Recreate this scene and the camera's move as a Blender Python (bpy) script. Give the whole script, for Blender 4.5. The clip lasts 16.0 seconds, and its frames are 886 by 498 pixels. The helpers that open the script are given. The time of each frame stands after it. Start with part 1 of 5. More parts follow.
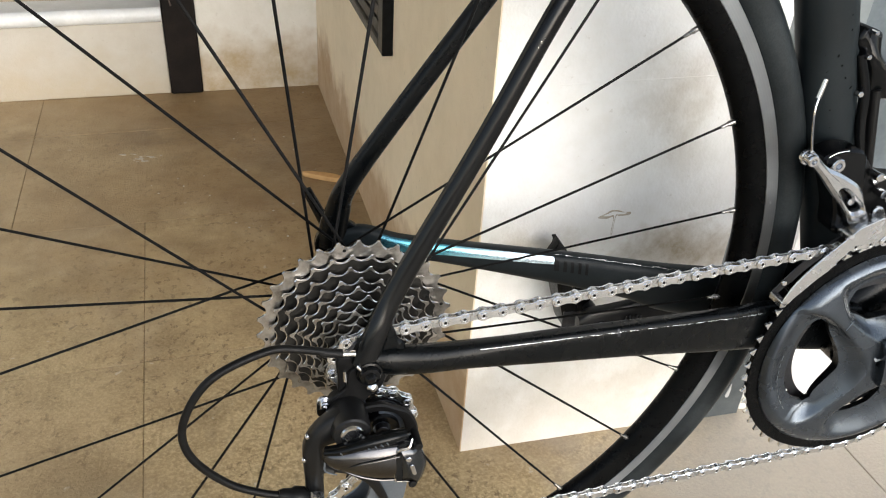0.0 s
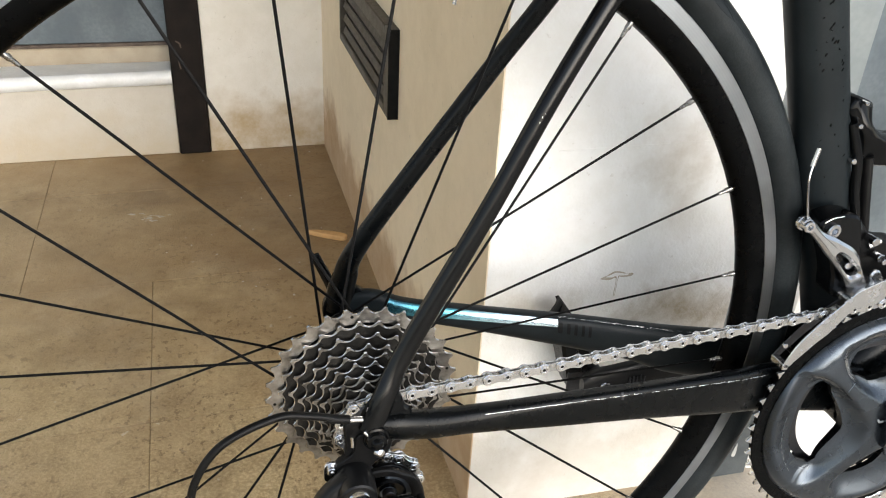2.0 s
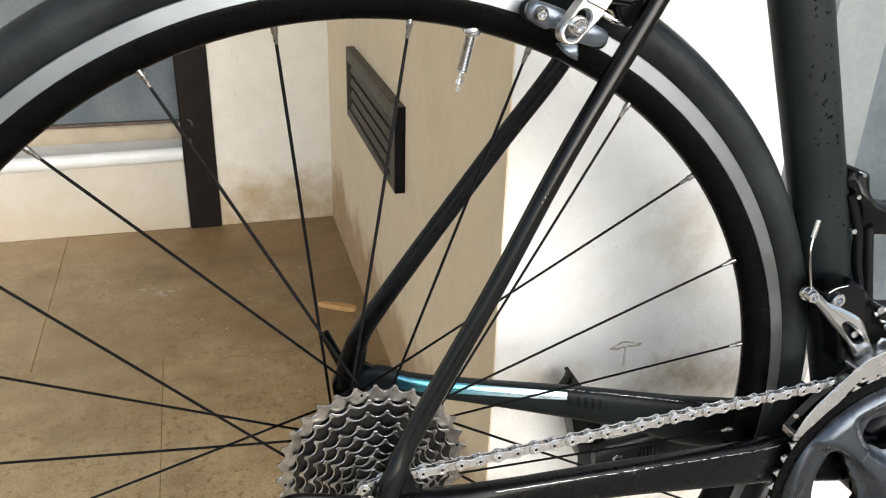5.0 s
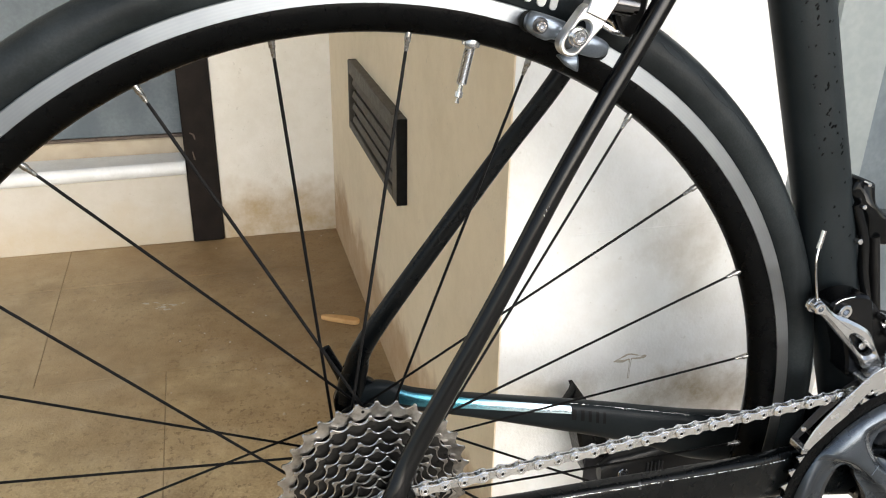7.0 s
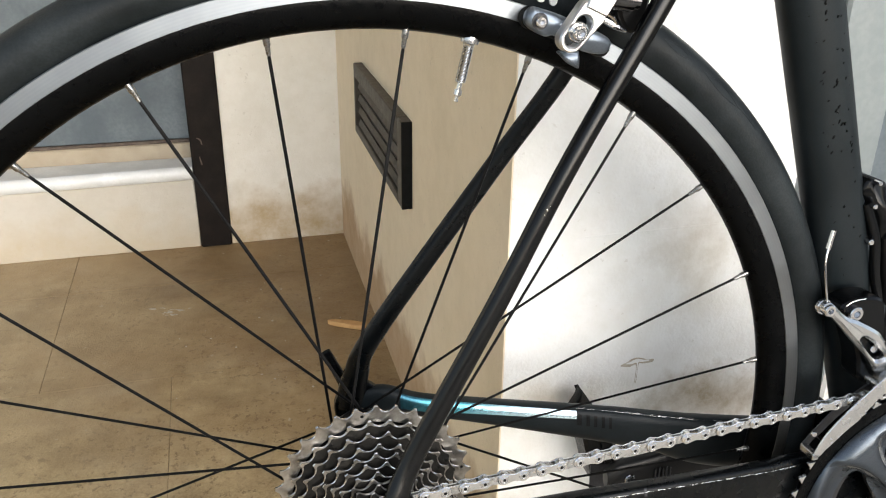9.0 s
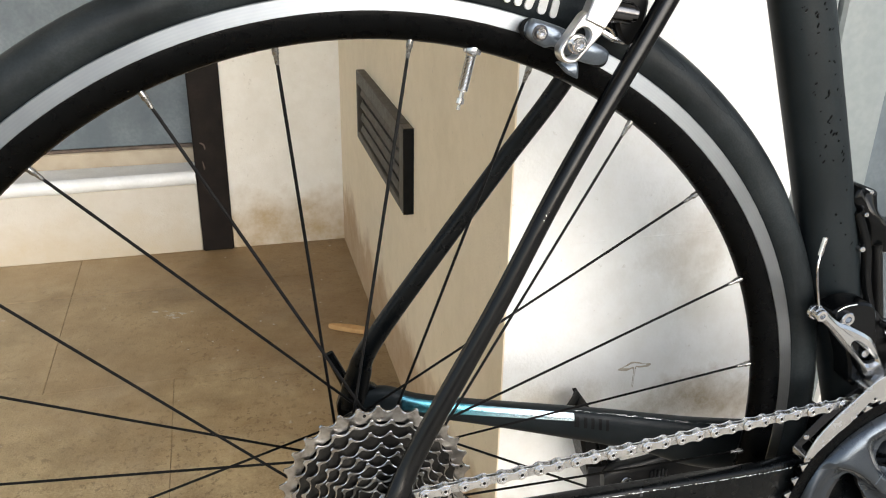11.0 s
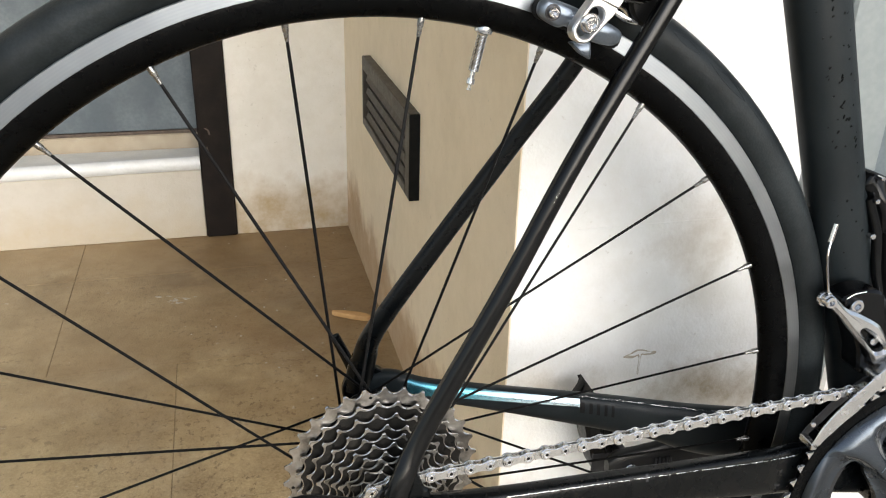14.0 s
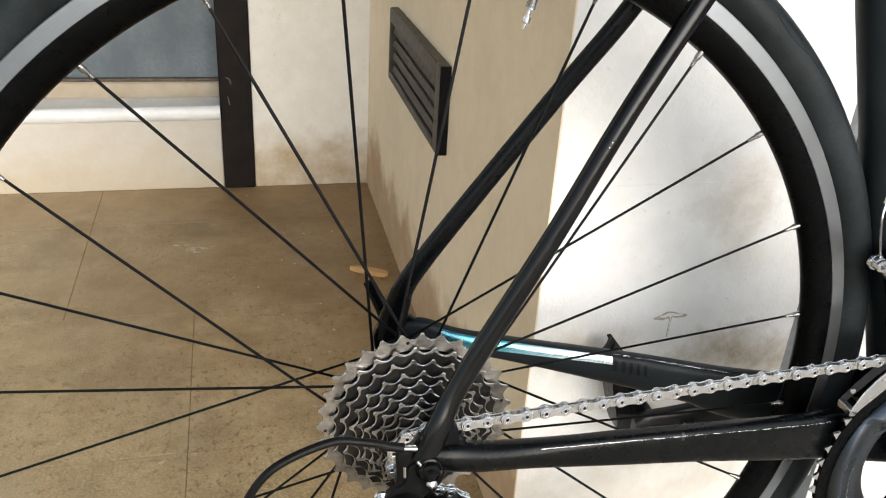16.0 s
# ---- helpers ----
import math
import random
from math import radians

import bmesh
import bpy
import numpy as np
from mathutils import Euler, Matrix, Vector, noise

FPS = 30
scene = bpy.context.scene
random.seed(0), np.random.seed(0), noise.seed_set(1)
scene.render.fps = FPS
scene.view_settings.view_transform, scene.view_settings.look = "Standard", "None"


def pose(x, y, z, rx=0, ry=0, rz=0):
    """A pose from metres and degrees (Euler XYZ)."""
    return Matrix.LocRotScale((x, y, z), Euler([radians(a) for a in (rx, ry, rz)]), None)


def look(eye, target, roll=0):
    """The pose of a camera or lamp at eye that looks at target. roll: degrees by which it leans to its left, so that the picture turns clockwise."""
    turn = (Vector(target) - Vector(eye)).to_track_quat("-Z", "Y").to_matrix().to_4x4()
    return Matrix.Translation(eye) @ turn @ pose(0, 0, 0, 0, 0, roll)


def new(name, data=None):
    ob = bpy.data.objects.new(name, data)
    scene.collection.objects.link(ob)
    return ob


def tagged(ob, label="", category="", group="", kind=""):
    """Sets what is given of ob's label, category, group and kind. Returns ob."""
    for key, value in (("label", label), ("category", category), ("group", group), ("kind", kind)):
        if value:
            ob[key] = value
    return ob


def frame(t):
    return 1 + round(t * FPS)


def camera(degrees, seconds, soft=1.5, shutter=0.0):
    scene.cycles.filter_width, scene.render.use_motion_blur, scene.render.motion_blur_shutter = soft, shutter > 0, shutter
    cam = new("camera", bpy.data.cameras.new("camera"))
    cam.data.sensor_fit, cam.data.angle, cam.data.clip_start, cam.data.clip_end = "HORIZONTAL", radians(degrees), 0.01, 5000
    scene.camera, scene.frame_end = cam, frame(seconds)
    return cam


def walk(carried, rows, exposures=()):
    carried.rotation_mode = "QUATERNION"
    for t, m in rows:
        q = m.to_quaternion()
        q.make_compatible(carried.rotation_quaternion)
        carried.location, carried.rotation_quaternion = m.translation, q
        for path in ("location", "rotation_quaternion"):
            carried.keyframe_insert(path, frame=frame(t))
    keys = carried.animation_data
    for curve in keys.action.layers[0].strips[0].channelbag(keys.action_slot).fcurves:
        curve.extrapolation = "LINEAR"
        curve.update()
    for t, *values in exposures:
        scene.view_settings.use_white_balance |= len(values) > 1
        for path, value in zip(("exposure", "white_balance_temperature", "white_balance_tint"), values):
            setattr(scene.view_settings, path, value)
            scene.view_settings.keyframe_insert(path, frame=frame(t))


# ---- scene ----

# ---- camera ----
cam = camera(56.33, 16.0, soft=1.1)
PATH = [
    (0.0, pose(-0.0669, -0.4531, 0.6888, 56.748, -3.188, -13.990)),
    (0.5, pose(-0.0659, -0.4594, 0.6962, 58.060, -2.956, -13.903)),
    (1.0, pose(-0.0668, -0.4621, 0.6965, 58.709, -3.166, -13.938)),
    (1.5, pose(-0.0713, -0.4576, 0.6964, 58.839, -3.325, -13.972)),
    (2.0, pose(-0.0697, -0.4581, 0.7030, 60.347, -2.833, -13.869)),
    (2.5, pose(-0.0674, -0.4607, 0.7111, 62.378, -2.013, -13.710)),
    (3.0, pose(-0.0674, -0.4627, 0.7127, 62.819, -1.980, -13.789)),
    (3.5, pose(-0.0691, -0.4619, 0.7129, 63.233, -1.972, -13.772)),
    (4.0, pose(-0.0707, -0.4653, 0.7154, 64.000, -1.870, -13.831)),
    (6.5, pose(-0.0674, -0.4563, 0.7123, 65.286, -1.217, -13.686)),
    (7.0, pose(-0.0665, -0.4572, 0.7139, 65.580, -1.102, -13.708)),
    (7.5, pose(-0.0682, -0.4556, 0.7124, 65.743, -1.116, -13.702)),
    (8.0, pose(-0.0633, -0.4540, 0.7116, 65.835, -0.783, -13.454)),
    (8.5, pose(-0.0608, -0.4523, 0.7100, 65.885, -0.742, -13.254)),
    (9.0, pose(-0.0579, -0.4514, 0.7075, 65.980, -0.641, -13.080)),
    (11.5, pose(-0.0649, -0.4672, 0.7124, 66.431, -1.106, -12.917)),
    (12.0, pose(-0.0672, -0.4689, 0.7117, 66.433, -1.200, -12.855)),
    (12.5, pose(-0.0594, -0.4634, 0.7102, 66.157, -0.703, -12.429)),
    (13.0, pose(-0.0594, -0.4635, 0.7115, 65.963, -0.723, -12.413)),
    (13.5, pose(-0.0628, -0.4622, 0.7090, 66.000, -1.068, -12.540)),
    (14.0, pose(-0.0658, -0.4625, 0.7050, 65.792, -1.507, -12.577)),
    (14.5, pose(-0.0663, -0.4610, 0.7018, 65.462, -1.729, -12.250)),
    (15.0, pose(-0.0742, -0.4582, 0.6979, 65.427, -2.212, -12.398)),
    (15.5, pose(-0.0883, -0.4560, 0.6892, 64.658, -3.425, -11.425)),
    (16.0, pose(-0.0862, -0.4524, 0.6864, 63.434, -3.368, -11.158)),
]
walk(cam, PATH)

# ---- world and light ----
world = bpy.data.worlds.new("world")
scene.world = world
world.use_nodes = True
wn = world.node_tree.nodes
sky = wn.new("ShaderNodeTexSky")
sky.sky_type, sky.sun_disc = "NISHITA", False
SUN_DIR = Vector((0.26, -0.88, 0.34)).normalized()
sky.sun_elevation = math.asin(SUN_DIR.z)
sky.sun_rotation = math.atan2(SUN_DIR.x, SUN_DIR.y)
cloud = wn.new("ShaderNodeHueSaturation")  # thin cloud takes most of the blue out of the sky
cloud.inputs["Saturation"].default_value = 0.56
world.node_tree.links.new(sky.outputs[0], cloud.inputs["Color"])
world.node_tree.links.new(cloud.outputs[0], wn["Background"].inputs[0])
wn["Background"].inputs[1].default_value = 0.20
sun = new("sun", bpy.data.lights.new("sun", "SUN"))
sun.data.energy, sun.data.angle, sun.data.color = 1.6, radians(50), (1.0, 0.994, 0.995)
sun.matrix_world = look(SUN_DIR * 10, (0, 0, 0))
scene.view_settings.exposure = 0.55

# ---- materials ----


def material(name, rough=0.5, metal=0.0, color=(0.5, 0.5, 0.5)):
    m = bpy.data.materials.new(name)
    m.use_nodes = True
    b = m.node_tree.nodes["Principled BSDF"]
    b.inputs["Roughness"].default_value = rough
    b.inputs["Metallic"].default_value = metal
    b.inputs["Base Color"].default_value = (*color, 1)
    return m, m.node_tree, b


def add(tree, kind, **values):
    n = tree.nodes.new("ShaderNode" + kind)
    for k, val in values.items():
        if k in n.inputs:
            n.inputs[k].default_value = val
    return n


def tex_coord(tree):
    return tree.nodes.new("ShaderNodeTexCoord").outputs["Object"]


def noise_of(tree, co, scale, detail=4.0, rough=0.55, lo=0.35, hi=0.65, stretch=None):
    if stretch:
        mp = tree.nodes.new("ShaderNodeMapping")
        mp.inputs["Scale"].default_value = stretch
        tree.links.new(co, mp.inputs["Vector"])
        co = mp.outputs[0]
    n = add(tree, "TexNoise", Scale=scale, Detail=detail, Roughness=rough)
    tree.links.new(co, n.inputs["Vector"])
    r = tree.nodes.new("ShaderNodeMapRange")
    r.inputs["From Min"].default_value, r.inputs["From Max"].default_value = lo, hi
    tree.links.new(n.outputs[0], r.inputs[0])
    return r.outputs[0]


def mix(tree, fac, a, b):
    n = tree.nodes.new("ShaderNodeMix")
    n.data_type = "RGBA"
    for sock, val in ((n.inputs[0], fac), (n.inputs[6], a), (n.inputs[7], b)):
        if isinstance(val, bpy.types.NodeSocket):
            tree.links.new(val, sock)
        elif isinstance(val, (int, float)):
            sock.default_value = val
        else:
            sock.default_value = (*val, 1)
    return n.outputs[2]


def maths(tree, op, a, b=0.0, clamp=False):
    n = tree.nodes.new("ShaderNodeMath")
    n.operation, n.use_clamp = op, clamp
    for sock, val in ((n.inputs[0], a), (n.inputs[1], b)):
        if isinstance(val, bpy.types.NodeSocket):
            tree.links.new(val, sock)
        else:
            sock.default_value = val
    return n.outputs[0]


def bump(tree, b, height, strength=0.3, dist=0.001):
    n = add(tree, "Bump", Strength=strength, Distance=dist)
    tree.links.new(height, n.inputs["Height"])
    tree.links.new(n.outputs[0], b.inputs["Normal"])


def worn(name, color, other, rough, metal=0.0, scale=60.0, fine=900.0, relief=0.15, dist=0.0004, spread=0.12, fac=1.0, spec=0.5):
    """A surface of two tones at two scales, with a fine relief."""
    m, t, b = material(name, rough, metal)
    co = tex_coord(t)
    b.inputs["Specular IOR Level"].default_value = spec
    big, small = noise_of(t, co, scale), noise_of(t, co, fine, 2.0)
    c = mix(t, maths(t, "MULTIPLY", big, fac), color, other)
    dark = tuple(0.8 * x for x in color)
    c = mix(t, maths(t, "MULTIPLY", small, 0.35), c, dark)
    t.links.new(c, b.inputs["Base Color"])
    r = maths(t, "ADD", maths(t, "MULTIPLY", noise_of(t, co, scale * 2.3), spread), rough - spread / 2)
    t.links.new(r, b.inputs["Roughness"])
    bump(t, b, small, relief, dist)
    return m


def plaster(name, base, stain, top, ragged, amount=0.9, smudges=(), hard=28.0, even=0.4):
    """Painted plaster with a rising stain up to the height top."""
    m, t, b = material(name, 0.85)
    co = tex_coord(t)
    sep = t.nodes.new("ShaderNodeSeparateXYZ")
    t.links.new(co, sep.inputs[0])
    edge = maths(t, "MULTIPLY", noise_of(t, co, 14.0, 5.0), ragged)
    h = maths(t, "SUBTRACT", maths(t, "ADD", edge, top - ragged / 2), sep.outputs[2])
    f = maths(t, "MULTIPLY", h, hard, clamp=True)
    blot = noise_of(t, co, 22.0, 6.0, 0.65, 0.3, 0.68)
    f = maths(t, "MULTIPLY", f, maths(t, "ADD", maths(t, "MULTIPLY", blot, 1.0 - even), even))
    grime = noise_of(t, co, 6.5, 7.0, 0.68, 0.45, 0.72)
    wall = mix(t, maths(t, "MULTIPLY", grime, 0.75), base, tuple(x * y for x, y in zip(base, (0.86, 0.845, 0.80))))
    fine = noise_of(t, co, 38.0, 5.0, 0.7, 0.42, 0.70)
    wall = mix(t, maths(t, "MULTIPLY", fine, 0.35), wall, tuple(x * y for x, y in zip(base, (0.84, 0.815, 0.765))))
    specks = noise_of(t, co, 120.0, 3.0, 0.6, 0.66, 0.72)
    wall = mix(t, maths(t, "MULTIPLY", specks, 0.22), wall, (0.35, 0.30, 0.22))
    for x, y, z, rx, rz, k in smudges:  # brown smudges, soft and uneven: dirt, and two that paint in tyre shadow
        mp = t.nodes.new("ShaderNodeMapping")
        mp.vector_type = "TEXTURE"
        mp.inputs["Location"].default_value = (x, y, z)
        mp.inputs["Scale"].default_value = (rx, 0.2, rz)
        t.links.new(co, mp.inputs["Vector"])
        ln = t.nodes.new("ShaderNodeVectorMath")
        ln.operation = "LENGTH"
        t.links.new(mp.outputs[0], ln.inputs[0])
        d = maths(t, "SUBTRACT", 1.0, maths(t, "ADD", ln.outputs["Value"], maths(t, "MULTIPLY", maths(t, "SUBTRACT", noise_of(t, co, 30.0, 6.0, 0.65, 0.3, 0.7), 0.5), 0.9)), clamp=True)
        wall = mix(t, maths(t, "MULTIPLY", d, k), wall, (0.38, 0.32, 0.235))
    c = mix(t, maths(t, "MULTIPLY", f, amount), wall, stain)
    t.links.new(c, b.inputs["Base Color"])
    rel = maths(t, "ADD", noise_of(t, co, 60.0, 5.0), maths(t, "MULTIPLY", noise_of(t, co, 350.0, 3.0), 0.6))
    bump(t, b, rel, 0.24, 0.0012)
    return m


BLOTS = ((-0.24, 1.005, 0.09, 0.055, 0.55), (-0.10, 1.06, 0.13, 0.12, 0.5), (-0.44, 1.02, 0.07, 0.05, 0.4), (-0.27, 0.54, 0.10, 0.06, 0.35), (-0.02, 0.88, 0.07, 0.09, 0.4))  # dark blots, mostly near the back wall: place, half sizes, strength


def stone_floor(name):
    """Worn beige stone: mottled, flecked with dark and pale grains; corner shade and outer daylight painted in."""
    m, t, b = material(name, 0.55)
    co = t.nodes.new("ShaderNodeNewGeometry").outputs["Position"]
    info = t.nodes.new("ShaderNodeObjectInfo")
    sep = t.nodes.new("ShaderNodeSeparateXYZ")
    t.links.new(co, sep.inputs[0])
    clouds = noise_of(t, co, 4.5, 6.0, 0.6, 0.36, 0.66)
    mottle = noise_of(t, co, 26.0, 5.0, 0.65, 0.34, 0.66)
    grain = noise_of(t, co, 240.0, 3.0, 0.7, 0.36, 0.64)
    patch = noise_of(t, co, 7.0, 3.0, 0.5, 0.36, 0.56)
    c = mix(t, mottle, (0.37, 0.275, 0.142), (0.58, 0.458, 0.262))
    c = mix(t, maths(t, "MULTIPLY", grain, 0.30), c, (0.30, 0.212, 0.108))
    # the front strip is worn down to its pale grains
    worn_ = maths(t, "MULTIPLY", maths(t, "SUBTRACT", maths(t, "ADD", 0.50, maths(t, "MULTIPLY", clouds, 0.25)), sep.outputs[1]), 3.0, clamp=True)
    blobs = noise_of(t, co, 250.0, 3.0, 0.6, 0.44, 0.62)
    c = mix(t, maths(t, "MULTIPLY", maths(t, "MULTIPLY", blobs, worn_), 0.78), c, (0.72, 0.575, 0.345))
    fleck = noise_of(t, co, 105.0, 4.0, 0.68, 0.555, 0.61, stretch=(1.0, 0.8, 1.0))
    c = mix(t, maths(t, "MULTIPLY", maths(t, "MULTIPLY", fleck, maths(t, "ADD", maths(t, "MULTIPLY", patch, 0.85), 0.15)), 0.68), c, (0.100, 0.062, 0.028))
    c = mix(t, maths(t, "MULTIPLY", clouds, 0.42), c, (0.225, 0.145, 0.066))
    rust = noise_of(t, co, 3.2, 5.0, 0.6, 0.44, 0.60)
    c = mix(t, maths(t, "MULTIPLY", rust, 0.24), c, (0.27, 0.155, 0.068))
    dust = noise_of(t, co, 5.3, 6.0, 0.65, 0.52, 0.66)
    c = mix(t, maths(t, "MULTIPLY", dust, 0.42), c, (0.56, 0.47, 0.33))
    dark = noise_of(t, co, 9.0, 4.0, 0.55, 0.48, 0.68)
    c = mix(t, maths(t, "MULTIPLY", dark, 0.42), c, (0.14, 0.09, 0.042))
    pale = noise_of(t, co, 55.0, 3.0, 0.5, 0.70, 0.75)
    c = mix(t, maths(t, "MULTIPLY", pale, 0.55), c, (0.7, 0.66, 0.56))
    # browner, darker colour towards the inner corner, which paints in its shade
    darkened = maths(t, "ADD", maths(t, "MULTIPLY", sep.outputs[0], 1.0), maths(t, "MULTIPLY", sep.outputs[1], 0.9))
    darkened = maths(t, "ADD", darkened, maths(t, "MULTIPLY", maths(t, "SUBTRACT", noise_of(t, co, 5.0, 5.0, 0.6), 0.5), 0.4))
    darkened = maths(t, "MULTIPLY", maths(t, "SUBTRACT", darkened, 0.12), 1.5, clamp=True)
    c = mix(t, maths(t, "MULTIPLY", darkened, 0.66), c, (0.215, 0.122, 0.048))
    # the strip outside the passage is painted paler and greyer for its stronger daylight
    daylit = maths(t, "ADD", maths(t, "SUBTRACT", sep.outputs[0], maths(t, "MULTIPLY", sep.outputs[1], 0.35)), maths(t, "MULTIPLY", clouds, 0.12))
    daylit = maths(t, "MULTIPLY", maths(t, "SUBTRACT", daylit, 0.215), 4.6, clamp=True)
    far = maths(t, "ADD", maths(t, "MULTIPLY", sep.outputs[0], -1.0), maths(t, "MULTIPLY", noise_of(t, co, 3.0, 5.0), 0.25))
    far = maths(t, "MULTIPLY", maths(t, "SUBTRACT", far, 0.22), 2.2, clamp=True)
    c = mix(t, maths(t, "MULTIPLY", far, 0.32), c, (0.58, 0.475, 0.31))
    c = mix(t, maths(t, "MULTIPLY", daylit, 0.62), c, (0.56, 0.53, 0.48))
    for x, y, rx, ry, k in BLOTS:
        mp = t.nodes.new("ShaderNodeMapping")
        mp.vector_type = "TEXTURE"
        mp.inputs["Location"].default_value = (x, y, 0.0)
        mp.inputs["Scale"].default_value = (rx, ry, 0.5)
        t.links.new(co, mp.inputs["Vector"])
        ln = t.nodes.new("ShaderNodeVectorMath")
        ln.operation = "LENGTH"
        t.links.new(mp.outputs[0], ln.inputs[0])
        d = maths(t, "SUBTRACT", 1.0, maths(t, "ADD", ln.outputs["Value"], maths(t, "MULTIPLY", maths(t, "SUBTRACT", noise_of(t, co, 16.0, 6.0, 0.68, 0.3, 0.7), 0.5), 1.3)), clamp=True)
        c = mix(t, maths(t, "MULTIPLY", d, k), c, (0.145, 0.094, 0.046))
    tone = maths(t, "MULTIPLY", info.outputs["Random"], 0.18)
    c = mix(t, tone, c, (0.27, 0.185, 0.095))
    t.links.new(c, b.inputs["Base Color"])
    r = maths(t, "ADD", maths(t, "MULTIPLY", clouds, 0.2), 0.40)
    t.links.new(r, b.inputs["Roughness"])
    bump(t, b, maths(t, "ADD", grain, blobs), 0.3, 0.0009)
    return m


# The foot stain also paints in dimmer light low on the pillar.
WALL = plaster("painted_plaster", (0.835, 0.835, 0.82), (0.45, 0.395, 0.31), 0.20, 0.12, 0.6, even=0.72, hard=7.5, smudges=((0.360, 0.158, 0.246, 0.085, 0.040, 1.0), (0.195, 0.158, 0.262, 0.05, 0.025, 0.6), (0.316, 0.158, 0.418, 0.045, 0.055, 0.5), (0.335, 0.158, 0.36, 0.035, 0.05, 0.22)))
WALL_BACK = plaster("stained_plaster", (0.82, 0.785, 0.712), (0.44, 0.315, 0.16), 0.130, 0.05, 0.92, hard=16.0, even=0.35)
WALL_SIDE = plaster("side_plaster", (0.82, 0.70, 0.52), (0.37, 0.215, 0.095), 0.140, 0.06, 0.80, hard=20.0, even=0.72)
# Darker than the other white plaster: dimmer light is put into the base colour.
WALL_LOW = plaster("dimmed_low_plaster", (0.54, 0.505, 0.44), (0.47, 0.385, 0.255), 0.095, 0.06, 0.7, hard=13.0, even=0.6)
CEILING = worn("ceiling_paint", (0.75, 0.74, 0.70), (0.68, 0.66, 0.60), 0.9, scale=3.0, fine=80.0)
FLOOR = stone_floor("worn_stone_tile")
GROUT = worn("grout", (0.30, 0.22, 0.125), (0.20, 0.14, 0.078), 0.95, scale=30.0)
PLAIN_GROUND = worn("plain_ground", (0.20, 0.19, 0.175), (0.14, 0.135, 0.125), 0.9, scale=2.0, fine=60.0)
WOOD_DARK = worn("dark_stained_wood", (0.009, 0.007, 0.006), (0.018, 0.013, 0.011), 0.5, scale=25.0, fine=300.0, spec=0.12)
SILL = worn("grey_sill_paint", (0.78, 0.79, 0.79), (0.68, 0.69, 0.68), 0.35, scale=18.0, fine=200.0)
DULL_BROWN = worn("dull_brown", (0.075, 0.055, 0.045), (0.15, 0.115, 0.09), 0.9, scale=60.0)
BEIGE = worn("beige_plaster", (0.46, 0.39, 0.29), (0.38, 0.31, 0.22), 0.8, scale=20.0)
SLATE = worn("slate_door_paint", (0.085, 0.108, 0.124), (0.145, 0.172, 0.188), 0.5, scale=12.0, fine=160.0)
GREY_POST = worn("light_grey_paint", (0.205, 0.232, 0.236), (0.235, 0.260, 0.262), 0.5, scale=15.0, fine=150.0)
CHARCOAL = worn("charcoal_paint", (0.10, 0.11, 0.115), (0.30, 0.32, 0.32), 0.6, scale=22.0)
VENT = worn("dark_vent_paint", (0.074, 0.064, 0.050), (0.092, 0.079, 0.062), 0.5, scale=40.0, spec=0.2)
CHIP = worn("raw_pine", (0.66, 0.40, 0.17), (0.52, 0.29, 0.11), 0.7, scale=60.0)
CARBON = worn("satin_black_paint", (0.0010, 0.0015, 0.0019), (0.0016, 0.0023, 0.0028), 0.28, scale=30.0, fine=1500.0, relief=0.06, dist=0.0001, spread=0.08, spec=0.19)
STAY = worn("satin_stay_paint", (0.0010, 0.0013, 0.0016), (0.0016, 0.0020, 0.0024), 0.22, scale=30.0, fine=1500.0, relief=0.03, dist=0.0001, spread=0.05, spec=0.30)
TUBE_GREY = worn("grey_black_paint", (0.0078, 0.0108, 0.0125), (0.0125, 0.0165, 0.0188), 0.42, scale=25.0, fine=900.0, relief=0.08, dist=0.0001, spec=0.16)
PLASTIC = worn("black_plastic", (0.0035, 0.0035, 0.0038), (0.007, 0.007, 0.007), 0.4, scale=80.0, spec=0.16)
SATIN_BLACK = worn("satin_black_alloy", (0.0045, 0.0048, 0.0052), (0.007, 0.0072, 0.0078), 0.38, scale=60.0, spec=0.28, relief=0.04)
GLOSS = worn("gloss_black", (0.0025, 0.0028, 0.0031), (0.004, 0.0045, 0.005), 0.15, scale=60.0, relief=0.03, spec=0.18)
RUBBER = worn("tyre_rubber", (0.0062, 0.0082, 0.0092), (0.024, 0.029, 0.0315), 0.42, scale=20.0, fine=700.0, relief=0.12, spec=0.17)
RIM = worn("black_anodised", (0.0010, 0.0012, 0.0014), (0.0018, 0.0021, 0.0024), 0.3, scale=50.0, spec=0.08)
DUSTY = worn("dusty_rubber", (0.022, 0.026, 0.028), (0.034, 0.038, 0.040), 0.6, scale=80.0, spec=0.1)
SPOKE = worn("black_spoke", (0.003, 0.003, 0.0033), (0.006, 0.006, 0.0064), 0.42, scale=150.0, spec=0.10)
NIPPLE = worn("nickel_nipple", (0.30, 0.295, 0.285), (0.20, 0.195, 0.185), 0.28, 1.0, scale=160.0, relief=0.03, dist=0.0001)
SILVER = worn("polished_alloy", (0.62, 0.63, 0.645), (0.58, 0.59, 0.605), 0.26, 1.0, scale=60.0, relief=0.01, dist=0.0001, spread=0.04)
CHROME = worn("chrome", (0.62, 0.62, 0.63), (0.58, 0.58, 0.59), 0.14, 1.0, scale=120.0, relief=0.01, dist=0.0001, spread=0.04)
